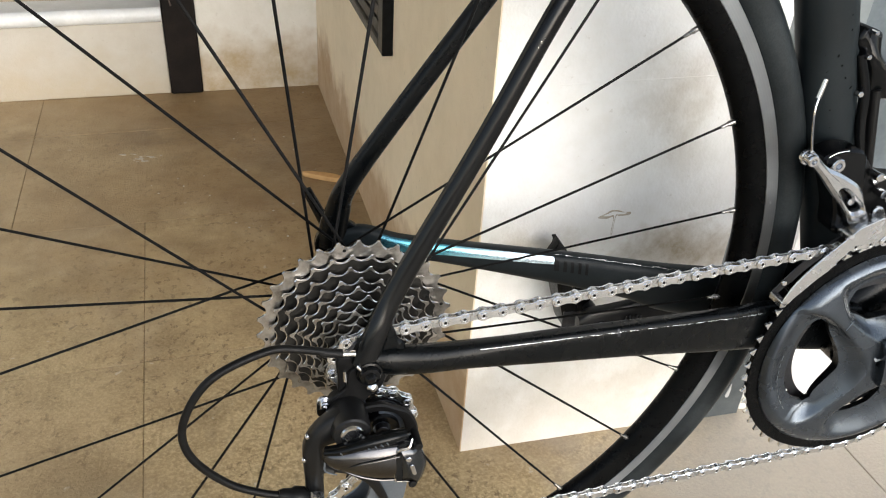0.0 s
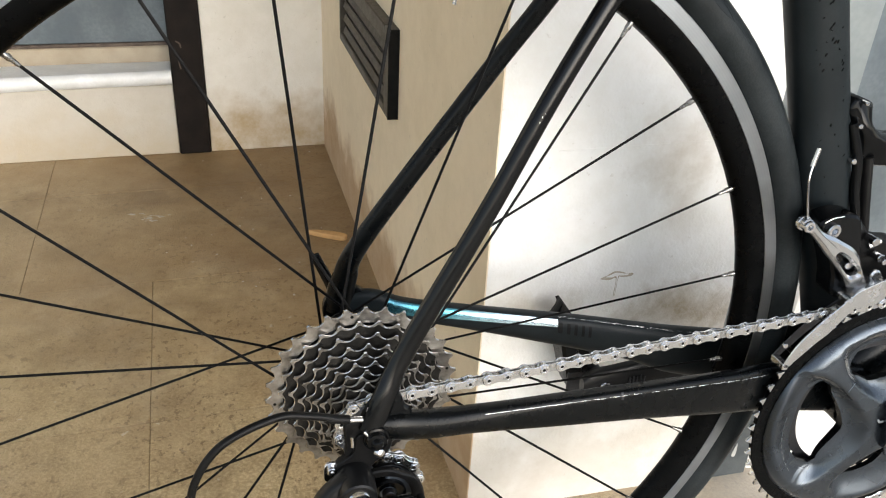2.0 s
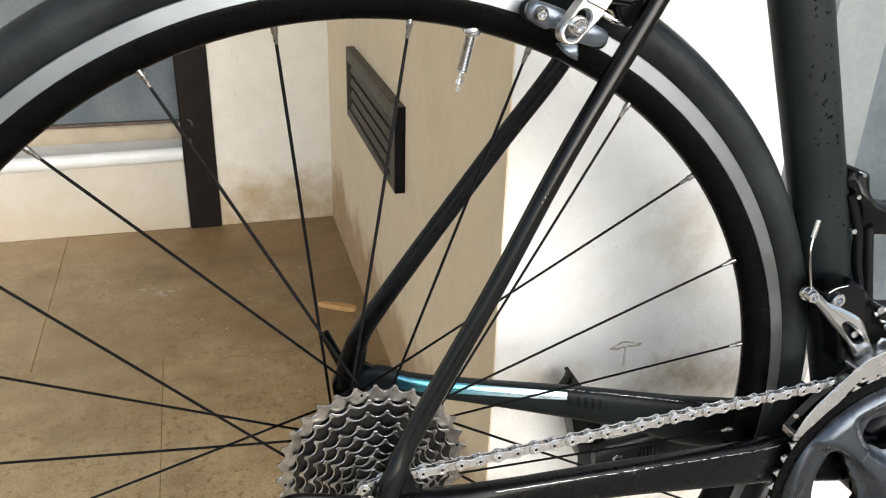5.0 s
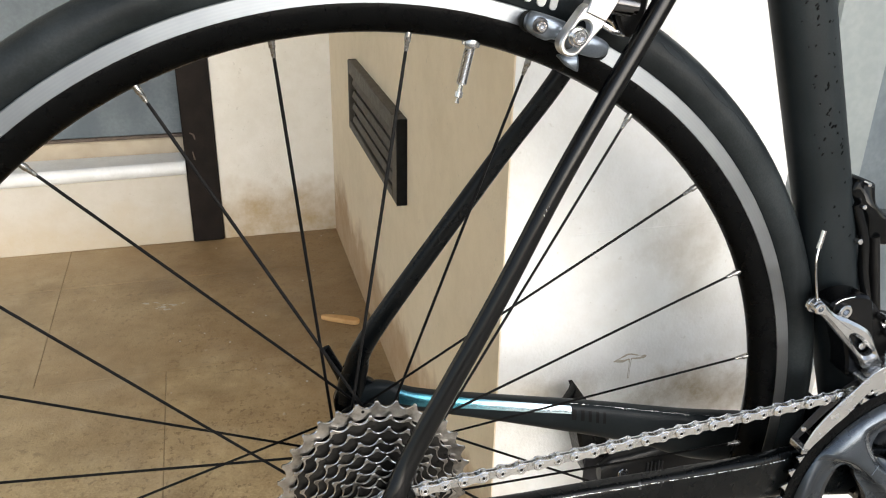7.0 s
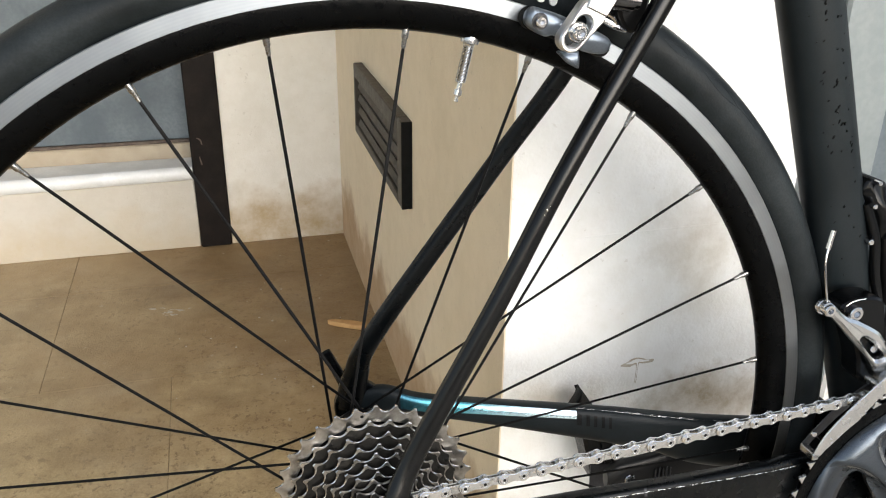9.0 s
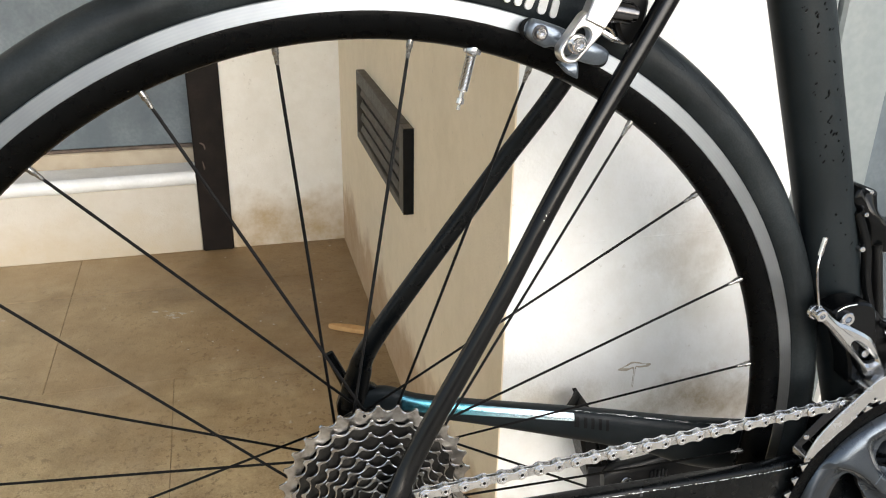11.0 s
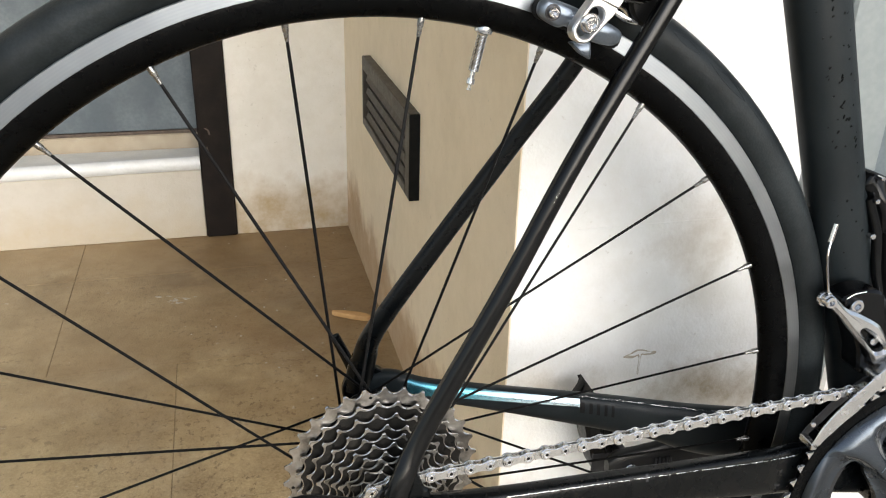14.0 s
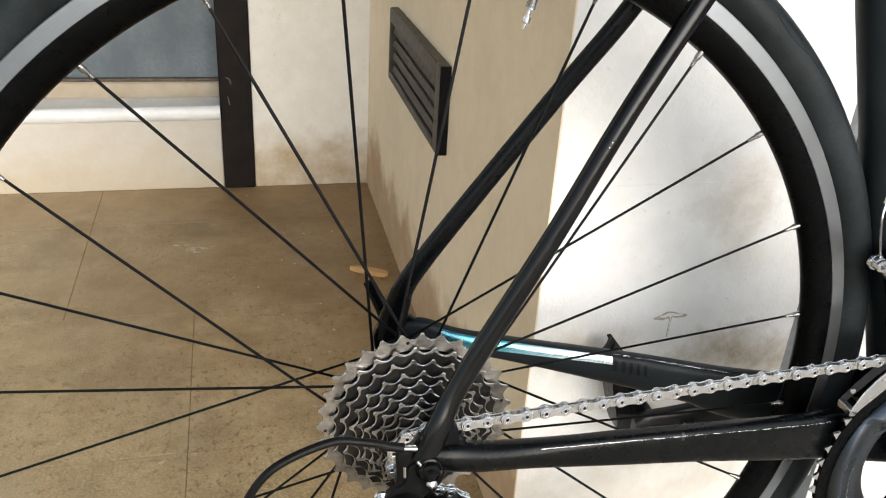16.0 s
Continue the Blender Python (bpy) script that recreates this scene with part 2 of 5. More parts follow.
# Near-black: grime plus the shade between sprockets, put into the colour.
GRIME_SHADE = worn("grime_and_shade", (0.005, 0.0047, 0.0043), (0.022, 0.020, 0.017), 0.42, 0.0, scale=130.0, spec=0.2)
# Bright steel paints the glint onto the rubbed tooth edges.
EDGE = worn("rubbed_glint_steel", (0.82, 0.81, 0.79), (0.36, 0.35, 0.335), 0.2, 1.0, scale=140.0, relief=0.03, dist=0.0001)
STEEL = worn("oily_steel", (0.47, 0.45, 0.42), (0.15, 0.14, 0.125), 0.34, 1.0, scale=90.0, fine=700.0, relief=0.04, dist=0.0001)
LINK = worn("chain_steel", (0.80, 0.81, 0.82), (0.65, 0.655, 0.66), 0.2, 1.0, scale=160.0, relief=0.04, dist=0.0001)
# Darker copy of the chain steel: shade painted onto the recessed inner links.
LINK_IN = worn("shaded_chain_steel", (0.65, 0.655, 0.655), (0.50, 0.50, 0.495), 0.28, 1.0, scale=160.0, relief=0.04, dist=0.0001)
ARM = worn("polished_arm", (0.60, 0.61, 0.625), (0.50, 0.51, 0.525), 0.24, 1.0, scale=60.0, relief=0.01, dist=0.0001, spread=0.04)
BRUSHED = worn("brushed_alloy", (0.74, 0.745, 0.75), (0.68, 0.685, 0.69), 0.36, 1.0, scale=60.0, relief=0.01, dist=0.0001, spread=0.04)
SATIN = worn("satin_grey_alloy", (0.17, 0.20, 0.24), (0.20, 0.23, 0.27), 0.34, 0.75, scale=40.0, relief=0.04, dist=0.0001)
CRANK = worn("blue_grey_anodised", (0.062, 0.074, 0.090), (0.080, 0.094, 0.112), 0.27, 0.85, scale=18.0, relief=0.04)
DARK_ALLOY = worn("dark_alloy", (0.03, 0.031, 0.034), (0.05, 0.05, 0.055), 0.35, 0.6, scale=60.0)
SMOKE = worn("smoked_chrome", (0.105, 0.104, 0.108), (0.075, 0.074, 0.077), 0.2, 1.0, scale=50.0, relief=0.04, dist=0.0001)
SHELL = worn("dark_polished_shell", (0.055, 0.06, 0.066), (0.07, 0.074, 0.08), 0.16, 0.9, scale=50.0, relief=0.01, dist=0.0001, spread=0.04)
WHITE_INK = worn("pale_print", (0.38, 0.40, 0.42), (0.32, 0.34, 0.36), 0.5, scale=100.0)
WHITE_INK_BRIGHT = worn("white_print", (0.62, 0.62, 0.60), (0.50, 0.50, 0.48), 0.6, scale=120.0)
FLAT_BLACK = worn("flat_black", (0.006, 0.006, 0.006), (0.01, 0.01, 0.01), 0.5, scale=100.0, spec=0.1)
MARK = worn("drip_mark", (0.42, 0.37, 0.29), (0.55, 0.50, 0.41), 0.8, scale=120.0)
SPLASH = worn("dry_paint_splash", (0.55, 0.52, 0.46), (0.36, 0.30, 0.22), 0.8, scale=160.0)
PAD = worn("brake_rubber", (0.012, 0.012, 0.012), (0.02, 0.02, 0.02), 0.8, scale=200.0, spec=0.2)


def brake_track_material():
    m, t, b = material("machined_brake_track", 0.3, 1.0)
    co = tex_coord(t)
    sep = t.nodes.new("ShaderNodeSeparateXYZ")
    t.links.new(co, sep.inputs[0])
    rad = maths(t, "SQRT", maths(t, "ADD", maths(t, "MULTIPLY", sep.outputs[0], sep.outputs[0]), maths(t, "MULTIPLY", sep.outputs[2], sep.outputs[2])))
    ring = maths(t, "SINE", maths(t, "MULTIPLY", rad, 3600.0))
    worn_ = noise_of(t, co, 30.0, 5.0)
    c = mix(t, maths(t, "MULTIPLY", worn_, 0.6), (0.35, 0.375, 0.40), (0.27, 0.29, 0.315))
    c = mix(t, maths(t, "MULTIPLY", maths(t, "ADD", ring, 1.0), 0.045), c, (0.20, 0.21, 0.22))
    t.links.new(c, b.inputs["Base Color"])
    b.inputs["Roughness"].default_value = 0.42
    b.inputs["Anisotropic Rotation"].default_value = 0.25
    b.inputs["Anisotropic"].default_value = 0.75  # turned grooves run round the wheel
    tan = t.nodes.new("ShaderNodeTangent")
    tan.direction_type, tan.axis = "RADIAL", "Y"
    t.links.new(tan.outputs[0], b.inputs["Tangent"])
    return m


TRACK = brake_track_material()


def stripe_material():
    """Metallic paint from dark blue over teal to pale blue; the fade paints in a reflection along the stay."""
    m, t, b = material("teal_sheen_paint", 0.26, 0.75)
    co = tex_coord(t)
    sep = t.nodes.new("ShaderNodeSeparateXYZ")
    t.links.new(co, sep.inputs[0])
    along = maths(t, "ADD", sep.outputs[0], maths(t, "MULTIPLY", noise_of(t, co, 40.0), 0.012))
    c = mix(t, maths(t, "MULTIPLY", maths(t, "SUBTRACT", along, 0.034), 32.0, clamp=True), (0.015, 0.05, 0.085), (0.08, 0.30, 0.38))
    c = mix(t, maths(t, "MULTIPLY", maths(t, "SUBTRACT", along, 0.085), 14.0, clamp=True), c, (0.60, 0.74, 0.80))
    t.links.new(c, b.inputs["Base Color"])
    bump(t, b, noise_of(t, co, 500.0, 2.0), 0.04, 0.0002)
    return m


TEAL = stripe_material()


BEAD = worn("water_bead", (0.30, 0.31, 0.32), (0.52, 0.54, 0.55), 0.18, 1.0, scale=300.0, relief=0.01)
WET = worn("wet_spot", (0.0015, 0.002, 0.0022), (0.0025, 0.003, 0.0032), 0.4, scale=200.0, relief=0.02, spec=0.06)

# ---- mesh tools: every shape is a pair (verts, faces) ----


def join(*shapes):
    vs, fs = [], []
    for a, f in shapes:
        k = len(vs)
        vs += [tuple(p) for p in a]
        fs += [tuple(i + k for i in q) for q in f]
    return vs, fs


def moved(shape, m):
    return [tuple(m @ Vector(p)) for p in shape[0]], shape[1]


def to_mesh(name, shape, mat, sharp=38, split=0):
    """split: the first face that takes the second (third) material."""
    me = bpy.data.meshes.new(name)
    me.from_pydata([tuple(p) for p in shape[0]], [], [tuple(f) for f in shape[1]])
    bm = bmesh.new()
    bm.from_mesh(me)
    bmesh.ops.recalc_face_normals(bm, faces=bm.faces)
    bm.to_mesh(me)
    bm.free()
    me.polygons.foreach_set("use_smooth", [True] * len(me.polygons))
    me.set_sharp_from_angle(angle=radians(sharp))
    for one in mat if isinstance(mat, tuple) else (mat,):
        me.materials.append(one)
    if split:
        cuts = split if isinstance(split, tuple) else (split,)
        for poly in me.polygons:
            poly.material_index = sum(poly.index >= c for c in cuts)
    return me


def part(name, shape, mat, parent=None, label="", sharp=38, category="", kind="", group=""):
    me = shape if isinstance(shape, bpy.types.Mesh) else to_mesh(name, shape, mat, sharp)
    ob = new(name, me)
    if parent is not None:
        ob.parent = parent
    return tagged(ob, label, category, group, kind)


def glide(rows, n):
    """Catmull-Rom through rows of any width."""
    p = np.array(rows, float)
    p = np.vstack([2 * p[0] - p[1], p, 2 * p[-1] - p[-2]])
    out = []
    segs = len(p) - 3
    for i in range(n):
        s = i / (n - 1) * segs
        k = min(int(s), segs - 1)
        u = s - k
        a, b, c, d = p[k:k + 4]
        out.append(0.5 * (2 * b + (c - a) * u + (2 * a - 5 * b + 4 * c - d) * u * u + (3 * b - a - 3 * c + d) * u ** 3))
    return np.array(out)


def sweep(rows, n=24, m=16, up=(0, 0, 1), power=2.0, caps=True):
    """A tube along rows (x, y, z, half width, half height), with a rounded or boxy section."""
    g = glide(rows, n)
    vs, fs = [], []
    for i in range(n):
        t = Vector(g[min(i + 1, n - 1), :3] - g[max(i - 1, 0), :3]).normalized()
        side = t.cross(Vector(up)).normalized()
        u = side.cross(t)
        pw = g[i, 5] if g.shape[1] > 5 else power
        for j in range(m):
            a = 2 * math.pi * j / m
            ca, sa = math.cos(a), math.sin(a)
            ca = math.copysign(abs(ca) ** (2 / pw), ca)
            sa = math.copysign(abs(sa) ** (2 / pw), sa)
            vs.append(tuple(Vector(g[i, :3]) + side * (ca * g[i, 3]) + u * (sa * g[i, 4])))
    for i in range(n - 1):
        for j in range(m):
            k = (j + 1) % m
            fs.append((i * m + j, i * m + k, (i + 1) * m + k, (i + 1) * m + j))
    if caps:
        fs.append(tuple(range(m)))
        fs.append(tuple(range((n - 1) * m, n * m)))
    return vs, fs


def rod(a, b, r, r2=None, m=10):
    d = Vector(b) - Vector(a)
    up = (0, 0, 1) if abs(d.normalized().z) < 0.9 else (1, 0, 0)
    return sweep([(*a, r, r), (*b, r if r2 is None else r2, r if r2 is None else r2)], 2, m, up)


def lathe(profile, segs=48, cx=0.0, cz=0.0, closed=True):
    """Turns a profile of (radius, y) round an axis along y."""
    vs, fs, k = [], [], len(profile)
    for i in range(segs):
        a = 2 * math.pi * i / segs
        for r, y in profile:
            vs.append((cx + r * math.cos(a), y, cz + r * math.sin(a)))
    for i in range(segs):
        n = (i + 1) % segs
        for j in range(k if closed else k - 1):
            l = (j + 1) % k
            fs.append((i * k + j, i * k + l, n * k + l, n * k + j))
    return vs, fs


def disc(cx, cz, r, y0, y1, bev=0.0005, segs=20):
    """A solid bevelled button along y."""
    b = bev if y1 > y0 else -bev
    return lathe([(0.0001, y0), (r - bev, y0), (r, y0 + b), (r, y1 - b), (r - bev, y1), (0.0001, y1)], segs, cx, cz, closed=False)


def bolt(cx, cz, r, y0, y1, hole=0.5):
    """A socket bolt: head towards y1, with a six-sided hole."""
    d = (y1 - y0)
    s = 1 if d > 0 else -1
    head = lathe([(0.0001, y0), (r, y0), (r, y1 - s * 0.0006), (r - 0.0006, y1), (r * hole, y1)], 20, cx, cz, closed=False)
    sock = lathe([(r * hole, y1), (r * hole, y1 - s * min(abs(d) * 0.6, 0.003)), (0.0001, y1 - s * min(abs(d) * 0.6, 0.003))], 6, cx, cz, closed=False)
    return join(head, sock)


def offset(poly, d):
    out = []
    n = len(poly)
    for i in range(n):
        a, b, c = Vector(poly[i - 1]), Vector(poly[i]), Vector(poly[(i + 1) % n])
        e, f = (b - a), (c - b)
        if e.length < 1e-9 or f.length < 1e-9:
            out.append(tuple(b))
            continue
        e.normalize(), f.normalize()
        nrm = Vector((-(e + f).y, (e + f).x))
        if nrm.length < 1e-6:
            out.append(tuple(b))
            continue
        out.append(tuple(b + nrm.normalized() * d))
    return out


def area(poly):
    return sum(poly[i - 1][0] * poly[i][1] - poly[i][0] * poly[i - 1][1] for i in range(len(poly)))


def plate(poly, y0, y1, bev=0.0004):
    """A plate with a chamfered outline in (x, z), between y0 and y1."""
    poly = [tuple(p) for p in poly]
    if area(poly) < 0:
        poly = poly[::-1]
    ins = offset(poly, bev)
    s = 1 if y1 > y0 else -1
    n = len(poly)
    vs = [(x, y0, z) for x, z in ins] + [(x, y0 + s * bev, z) for x, z in poly] + [(x, y1 - s * bev, z) for x, z in poly] + [(x, y1, z) for x, z in ins]
    fs = [tuple(range(n)), tuple(range(3 * n, 4 * n))]
    for k in range(3):
        for i in range(n):
            j = (i + 1) % n
            fs.append((k * n + i, k * n + j, (k + 1) * n + j, (k + 1) * n + i))
    return vs, fs


def ring_plate(outer, inner, y0, y1, bev=0.0):
    """A plate with a window; bev rounds off the y0 edges."""
    n = len(outer)
    if area(outer) < 0:
        outer, inner = outer[::-1], inner[::-1]
    rings = [(outer, y1), (inner, y1), (inner, y0 + bev), (offset(inner, -bev), y0), (offset(outer, bev), y0), (outer, y0 + bev)] if bev else [(outer, y0), (outer, y1), (inner, y1), (inner, y0)]
    vs = [(x, y, z) for ring, y in rings for x, z in ring]
    fs = []
    k_ = len(rings)
    for k in range(k_):
        l = (k + 1) % k_
        for i in range(n):
            j = (i + 1) % n
            fs.append((k * n + i, k * n + j, l * n + j, l * n + i))
    return vs, fs


def capsule(a, b, ra, rb=None, n=8):
    """Outline of a rounded bar between two points of the (x, z) plane."""
    rb = ra if rb is None else rb
    a, b = Vector(a), Vector(b)
    t = math.atan2((b - a).y, (b - a).x)
    pts = [(b.x + rb * math.cos(t - math.pi / 2 + math.pi * i / n), b.y + rb * math.sin(t - math.pi / 2 + math.pi * i / n)) for i in range(n + 1)]
    pts += [(a.x + ra * math.cos(t + math.pi / 2 + math.pi * i / n), a.y + ra * math.sin(t + math.pi / 2 + math.pi * i / n)) for i in range(n + 1)]
    return pts


def smooth_poly(pts, n=40):
    """A closed smooth outline through a few points."""
    p = [Vector(q) for q in pts]
    k = len(p)
    out = []
    for i in range(n):
        s = i / n * k
        j = int(s) % k
        u = s - int(s)
        a, b, c, d = p[j - 1], p[j], p[(j + 1) % k], p[(j + 2) % k]
        out.append(tuple(0.5 * (2 * b + (c - a) * u + (2 * a - 5 * b + 4 * c - d) * u * u + (3 * b - a - 3 * c + d) * u ** 3)))
    return out


def box(x0, x1, y0, y1, z0, z1, bev=0.002):
    bev = min(bev, (x1 - x0) / 3, (z1 - z0) / 3, (y1 - y0) / 3)
    c = bev
    poly = [(x0 + c, z0), (x1 - c, z0), (x1, z0 + c), (x1, z1 - c), (x1 - c, z1), (x0 + c, z1), (x0, z1 - c), (x0, z0 + c)]
    return plate(poly, y0, y1, bev)


def prism(foot, z0, z1):
    """An upright block on a footprint of (x, y)."""
    n = len(foot)
    vs = [(x, y, z0) for x, y in foot] + [(x, y, z1) for x, y in foot]
    fs = [tuple(range(n)), tuple(range(n, 2 * n))] + [(i, (i + 1) % n, n + (i + 1) % n, n + i) for i in range(n)]
    return vs, fs


def turn_z(shape, origin, degrees):
    m = Matrix.Translation((*origin, 0)) @ Matrix.Rotation(radians(degrees), 4, "Z")
    return moved(shape, m)

# ---- setting ----
ORI, TURN = (0.116, 1.2195), 2.0  # inner corner of the back wall, and its turn


def back(shape):
    return turn_z(shape, ORI, TURN)


PILLAR = [(0.1450, 0.158), (0.410, 0.158), (0.410, 0.40), (2.6, 0.40), (2.6, 1.60), (0.104, 1.60), (0.116, 1.2195)]
part("wall_pillar_front", prism(PILLAR, 0, 2.6), WALL, None, "white painted plaster pillar with water stains above the floor", category="wall", kind="structure")
# the face that looks to the side passage is a warmer beige
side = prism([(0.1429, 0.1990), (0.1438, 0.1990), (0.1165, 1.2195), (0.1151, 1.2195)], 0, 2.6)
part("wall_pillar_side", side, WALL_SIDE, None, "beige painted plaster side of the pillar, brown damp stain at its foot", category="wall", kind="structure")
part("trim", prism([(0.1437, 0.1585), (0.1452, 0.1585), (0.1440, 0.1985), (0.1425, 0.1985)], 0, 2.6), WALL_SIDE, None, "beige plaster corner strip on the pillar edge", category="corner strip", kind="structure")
part("wall_back", back(box(-0.237, 0.10, 0, 0.25, 0, 2.6, 0.001)), WALL_BACK, None, "off-white plaster wall with a brown damp band at floor level", category="wall", kind="structure")
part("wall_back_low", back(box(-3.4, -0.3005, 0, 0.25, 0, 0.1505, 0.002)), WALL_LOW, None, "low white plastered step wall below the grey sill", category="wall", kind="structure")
part("wall_back_left", back(box(-3.4, -1.25, 0.002, 0.25, 0.1610, 2.6, 0.002)), WALL_BACK, None, "off-white plaster wall beside the grey door", category="wall", kind="structure")
part("wall_back_lintel", back(box(-1.25, -0.237, 0.012, 0.25, 2.1, 2.6, 0.002)), WALL_BACK, None, "off-white plaster above the grey door", category="wall", kind="structure")
SILL_Z = 0.1660
sill = part("window_sill", back(box(-3.4, -0.3005, 0.0015, 0.0965, 0.151, SILL_Z, 0.002)), SILL, None, "grey painted sill slab on the low wall", category="sill", kind="structure")
part("sill_nosing", back(sweep([(-3.4, -0.001, 0.1440, 0.0125, 0.0145), (-1.60, -0.001, 0.1490, 0.0125, 0.0145), (-0.3005, -0.001, 0.1632, 0.0125, 0.0145)], 3, 24)), SILL, sill, "pale rounded sill nosing")

door_1 = tagged(new("door_1"), "weathered slate-grey door in a dark stained frame", "door", kind="structure")
part("jamb", back(box(-0.300, -0.2375, -0.007, 0.10, 0, 2.1, 0.003)), WOOD_DARK, door_1, "dark stained wooden door post, scuffed")
arc_ = [(-0.286, -0.0073, 0.236, 0.0012, 0.0004), (-0.279, -0.0073, 0.231, 0.0018, 0.0004), (-0.277, -0.0073, 0.222, 0.0012, 0.0004)]
part("scuff", back(sweep(arc_, 14, 8, up=(0, 1, 0))), DULL_BROWN, door_1, "pale scuff on the dark post")
part("scuff", back(sweep([(-0.284, -0.0073, 0.197, 0.0010, 0.0004), (-0.281, -0.0073, 0.180, 0.0016, 0.0004)], 8, 8, up=(0, 1, 0))), DULL_BROWN, door_1, "pale scuff on the dark post")
part("threshold", back(box(-1.25, -0.3005, 0.097, 0.14, 0.152, 0.1975, 0.003)), BEIGE, door_1, "beige plastered threshold")
# Brown strip paints in the dark of the gap under the door.
part("door_gap", back(box(-1.25, -0.3005, 0.101, 0.14, 0.198, 0.2045, 0.001)), DULL_BROWN, door_1, "dark gap under the door")
part("leaf", back(box(-1.25, -0.3005, 0.104, 0.14, 0.205, 2.1, 0.002)), SLATE, door_1, "scuffed slate-grey door leaf")

STEP = plaster("step_plaster", (0.78, 0.775, 0.755), (0.55, 0.47, 0.36), 0.02, 0.04, 0.5)
SCUFF = worn("scuffed_foot_paint", (0.035, 0.042, 0.046), (0.07, 0.08, 0.084), 0.55, scale=30.0)
FLAKE = worn("white_paint_streak", (0.46, 0.46, 0.45), (0.34, 0.34, 0.33), 0.7, scale=60.0)
door_2 = tagged(new("door_2"), "slate-grey door in a light grey frame above a white step", "door", kind="structure")
# Charcoal strip paints in the shadow gap between wall end and post.
part("shadow_gap", box(0.4105, 0.4258, 0.162, 0.24, 0, 2.1, 0.002), CHARCOAL, door_2, "charcoal strip with white paint flecks, painting in a shadow gap")
part("jamb", box(0.4262, 0.4868, 0.155, 0.24, 0, 2.1, 0.003), GREY_POST, door_2, "light grey painted door post with white paint streaks")
# Dark plate: scuffed paint, with the bicycle's shade put into its colour.
foot = part("jamb_foot", box(0.4258, 0.4872, 0.1535, 0.1545, 0.0005, 0.135, 0.0003), SCUFF, door_2, "charcoal scuffed foot of the door post")
rngf = random.Random(12)
for k in range(8):
    x, z = rngf.uniform(0.430, 0.481), 0.003 + 0.09 * rngf.random() ** 2.2
    w, h = rngf.uniform(0.001, 0.0040), rngf.uniform(0.008, 0.024)
    streak = smooth_poly([(-w, 0), (-0.3 * w, 0.6 * h), (0.5 * w, h), (w, 0.4 * h), (0.6 * w, -0.1 * h)], 16)
    part("paint_streak", moved(plate(streak, 0.1527, 0.1536, 0.0002), Matrix.Translation((x, 0, z))), FLAKE, foot, "white paint streak")
part("leaf", box(0.4872, 1.40, 0.168, 0.20, 0.2705, 2.1, 0.002), SLATE, door_2, "slate-grey door leaf")
part("step", box(0.4872, 1.40, 0.156, 0.24, 0, 0.270, 0.004), STEP, door_2, "white plastered step")
part("wall_right", join(box(1.4005, 2.6, 0.158, 0.399, 0, 2.6, 0.002), box(0.4105, 1.4, 0.159, 0.399, 2.1005, 2.6, 0.002)), WALL, None, "white painted plaster wall beside and above the door", category="wall", kind="structure")
# Unseen slab, added to block the high sky.
part("ceiling", box(-3.5, 2.6, -1.6, 1.7, 2.6, 2.75, 0.002), CEILING, None, "unseen off-white ceiling added to keep sky light low", category="ceiling", kind="structure")
# Unseen ground, added for the horizon and for neutral bounce and reflections.
part("ground", box(-60, 60, -60, 60, -0.16, -0.012, 0.002), PLAIN_GROUND, None, "unseen plain grey ground added for horizon, bounce and reflections", category="ground", kind="structure")

# ---- things in the passage ----


def build_vent():
    """A dark louvred vent cover on the side of the pillar."""
    vent = tagged(new("wall_vent"), "dark painted louvred vent cover fixed to the beige wall", "vent")
    vent.matrix_world = Matrix.Translation((0.1352, 0.531, 0.3763)) @ Matrix.Rotation(radians(91.6), 4, "Z")
    # local x runs along the wall, y points out of the wall on its camera side, z is up
    L, H2, D = 0.374, 0.0577, 0.0152
    rims = (box(0, 0.026, 0, D, -H2, H2, 0.0015), box(L - 0.006, L, 0, D, -H2, H2, 0.0015), box(0.026, L - 0.006, 0, D, H2 - 0.0225, H2, 0.0015), box(0.026, L - 0.006, 0, D, -H2, -H2 + 0.0130, 0.0015))
    part("frame", join(*rims), VENT, vent)
    # Black sheet paints shade onto the end turned away from the light.
    part("end_shade", box(-0.0016, -0.0002, 0, D, -H2, H2, 0.0004), FLAT_BLACK, vent, "black sheet painting shade on the vent's near end")
    # Black sheet paints in the dark behind the slats.
    part("backing", box(0.026, L - 0.006, 0.001, 0.003, -H2 + 0.013, H2 - 0.0225, 0.0005), FLAT_BLACK, vent)
    for k in range(4):
        z = -H2 + 0.0225 + k * 0.0205
        slat = moved(box(0.0262, L - 0.0250, -0.0012, 0.0012, -0.0056, 0.0056, 0.0006), Matrix.Translation((0, 0.0105, z)) @ Matrix.Rotation(radians(18), 4, "X"))
        part("slat", slat, VENT, vent)


build_vent()

chip = smooth_poly([(-0.036, 0.0005), (-0.022, 0.0052), (0.008, 0.0078), (0.029, 0.0072), (0.032, -0.0035), (0.010, -0.0080), (-0.020, -0.0055)], 28)
shape = moved(plate(chip, -0.0045, 0.0045, 0.0011), Matrix.Translation((0.073, 0.806, 0.0046)) @ Matrix.Rotation(radians(-25), 4, "Z") @ Matrix.Rotation(radians(90), 4, "X"))
part("wood_offcut", shape, CHIP, None, "small raw pine offcut lying on the floor", category="wood offcut")



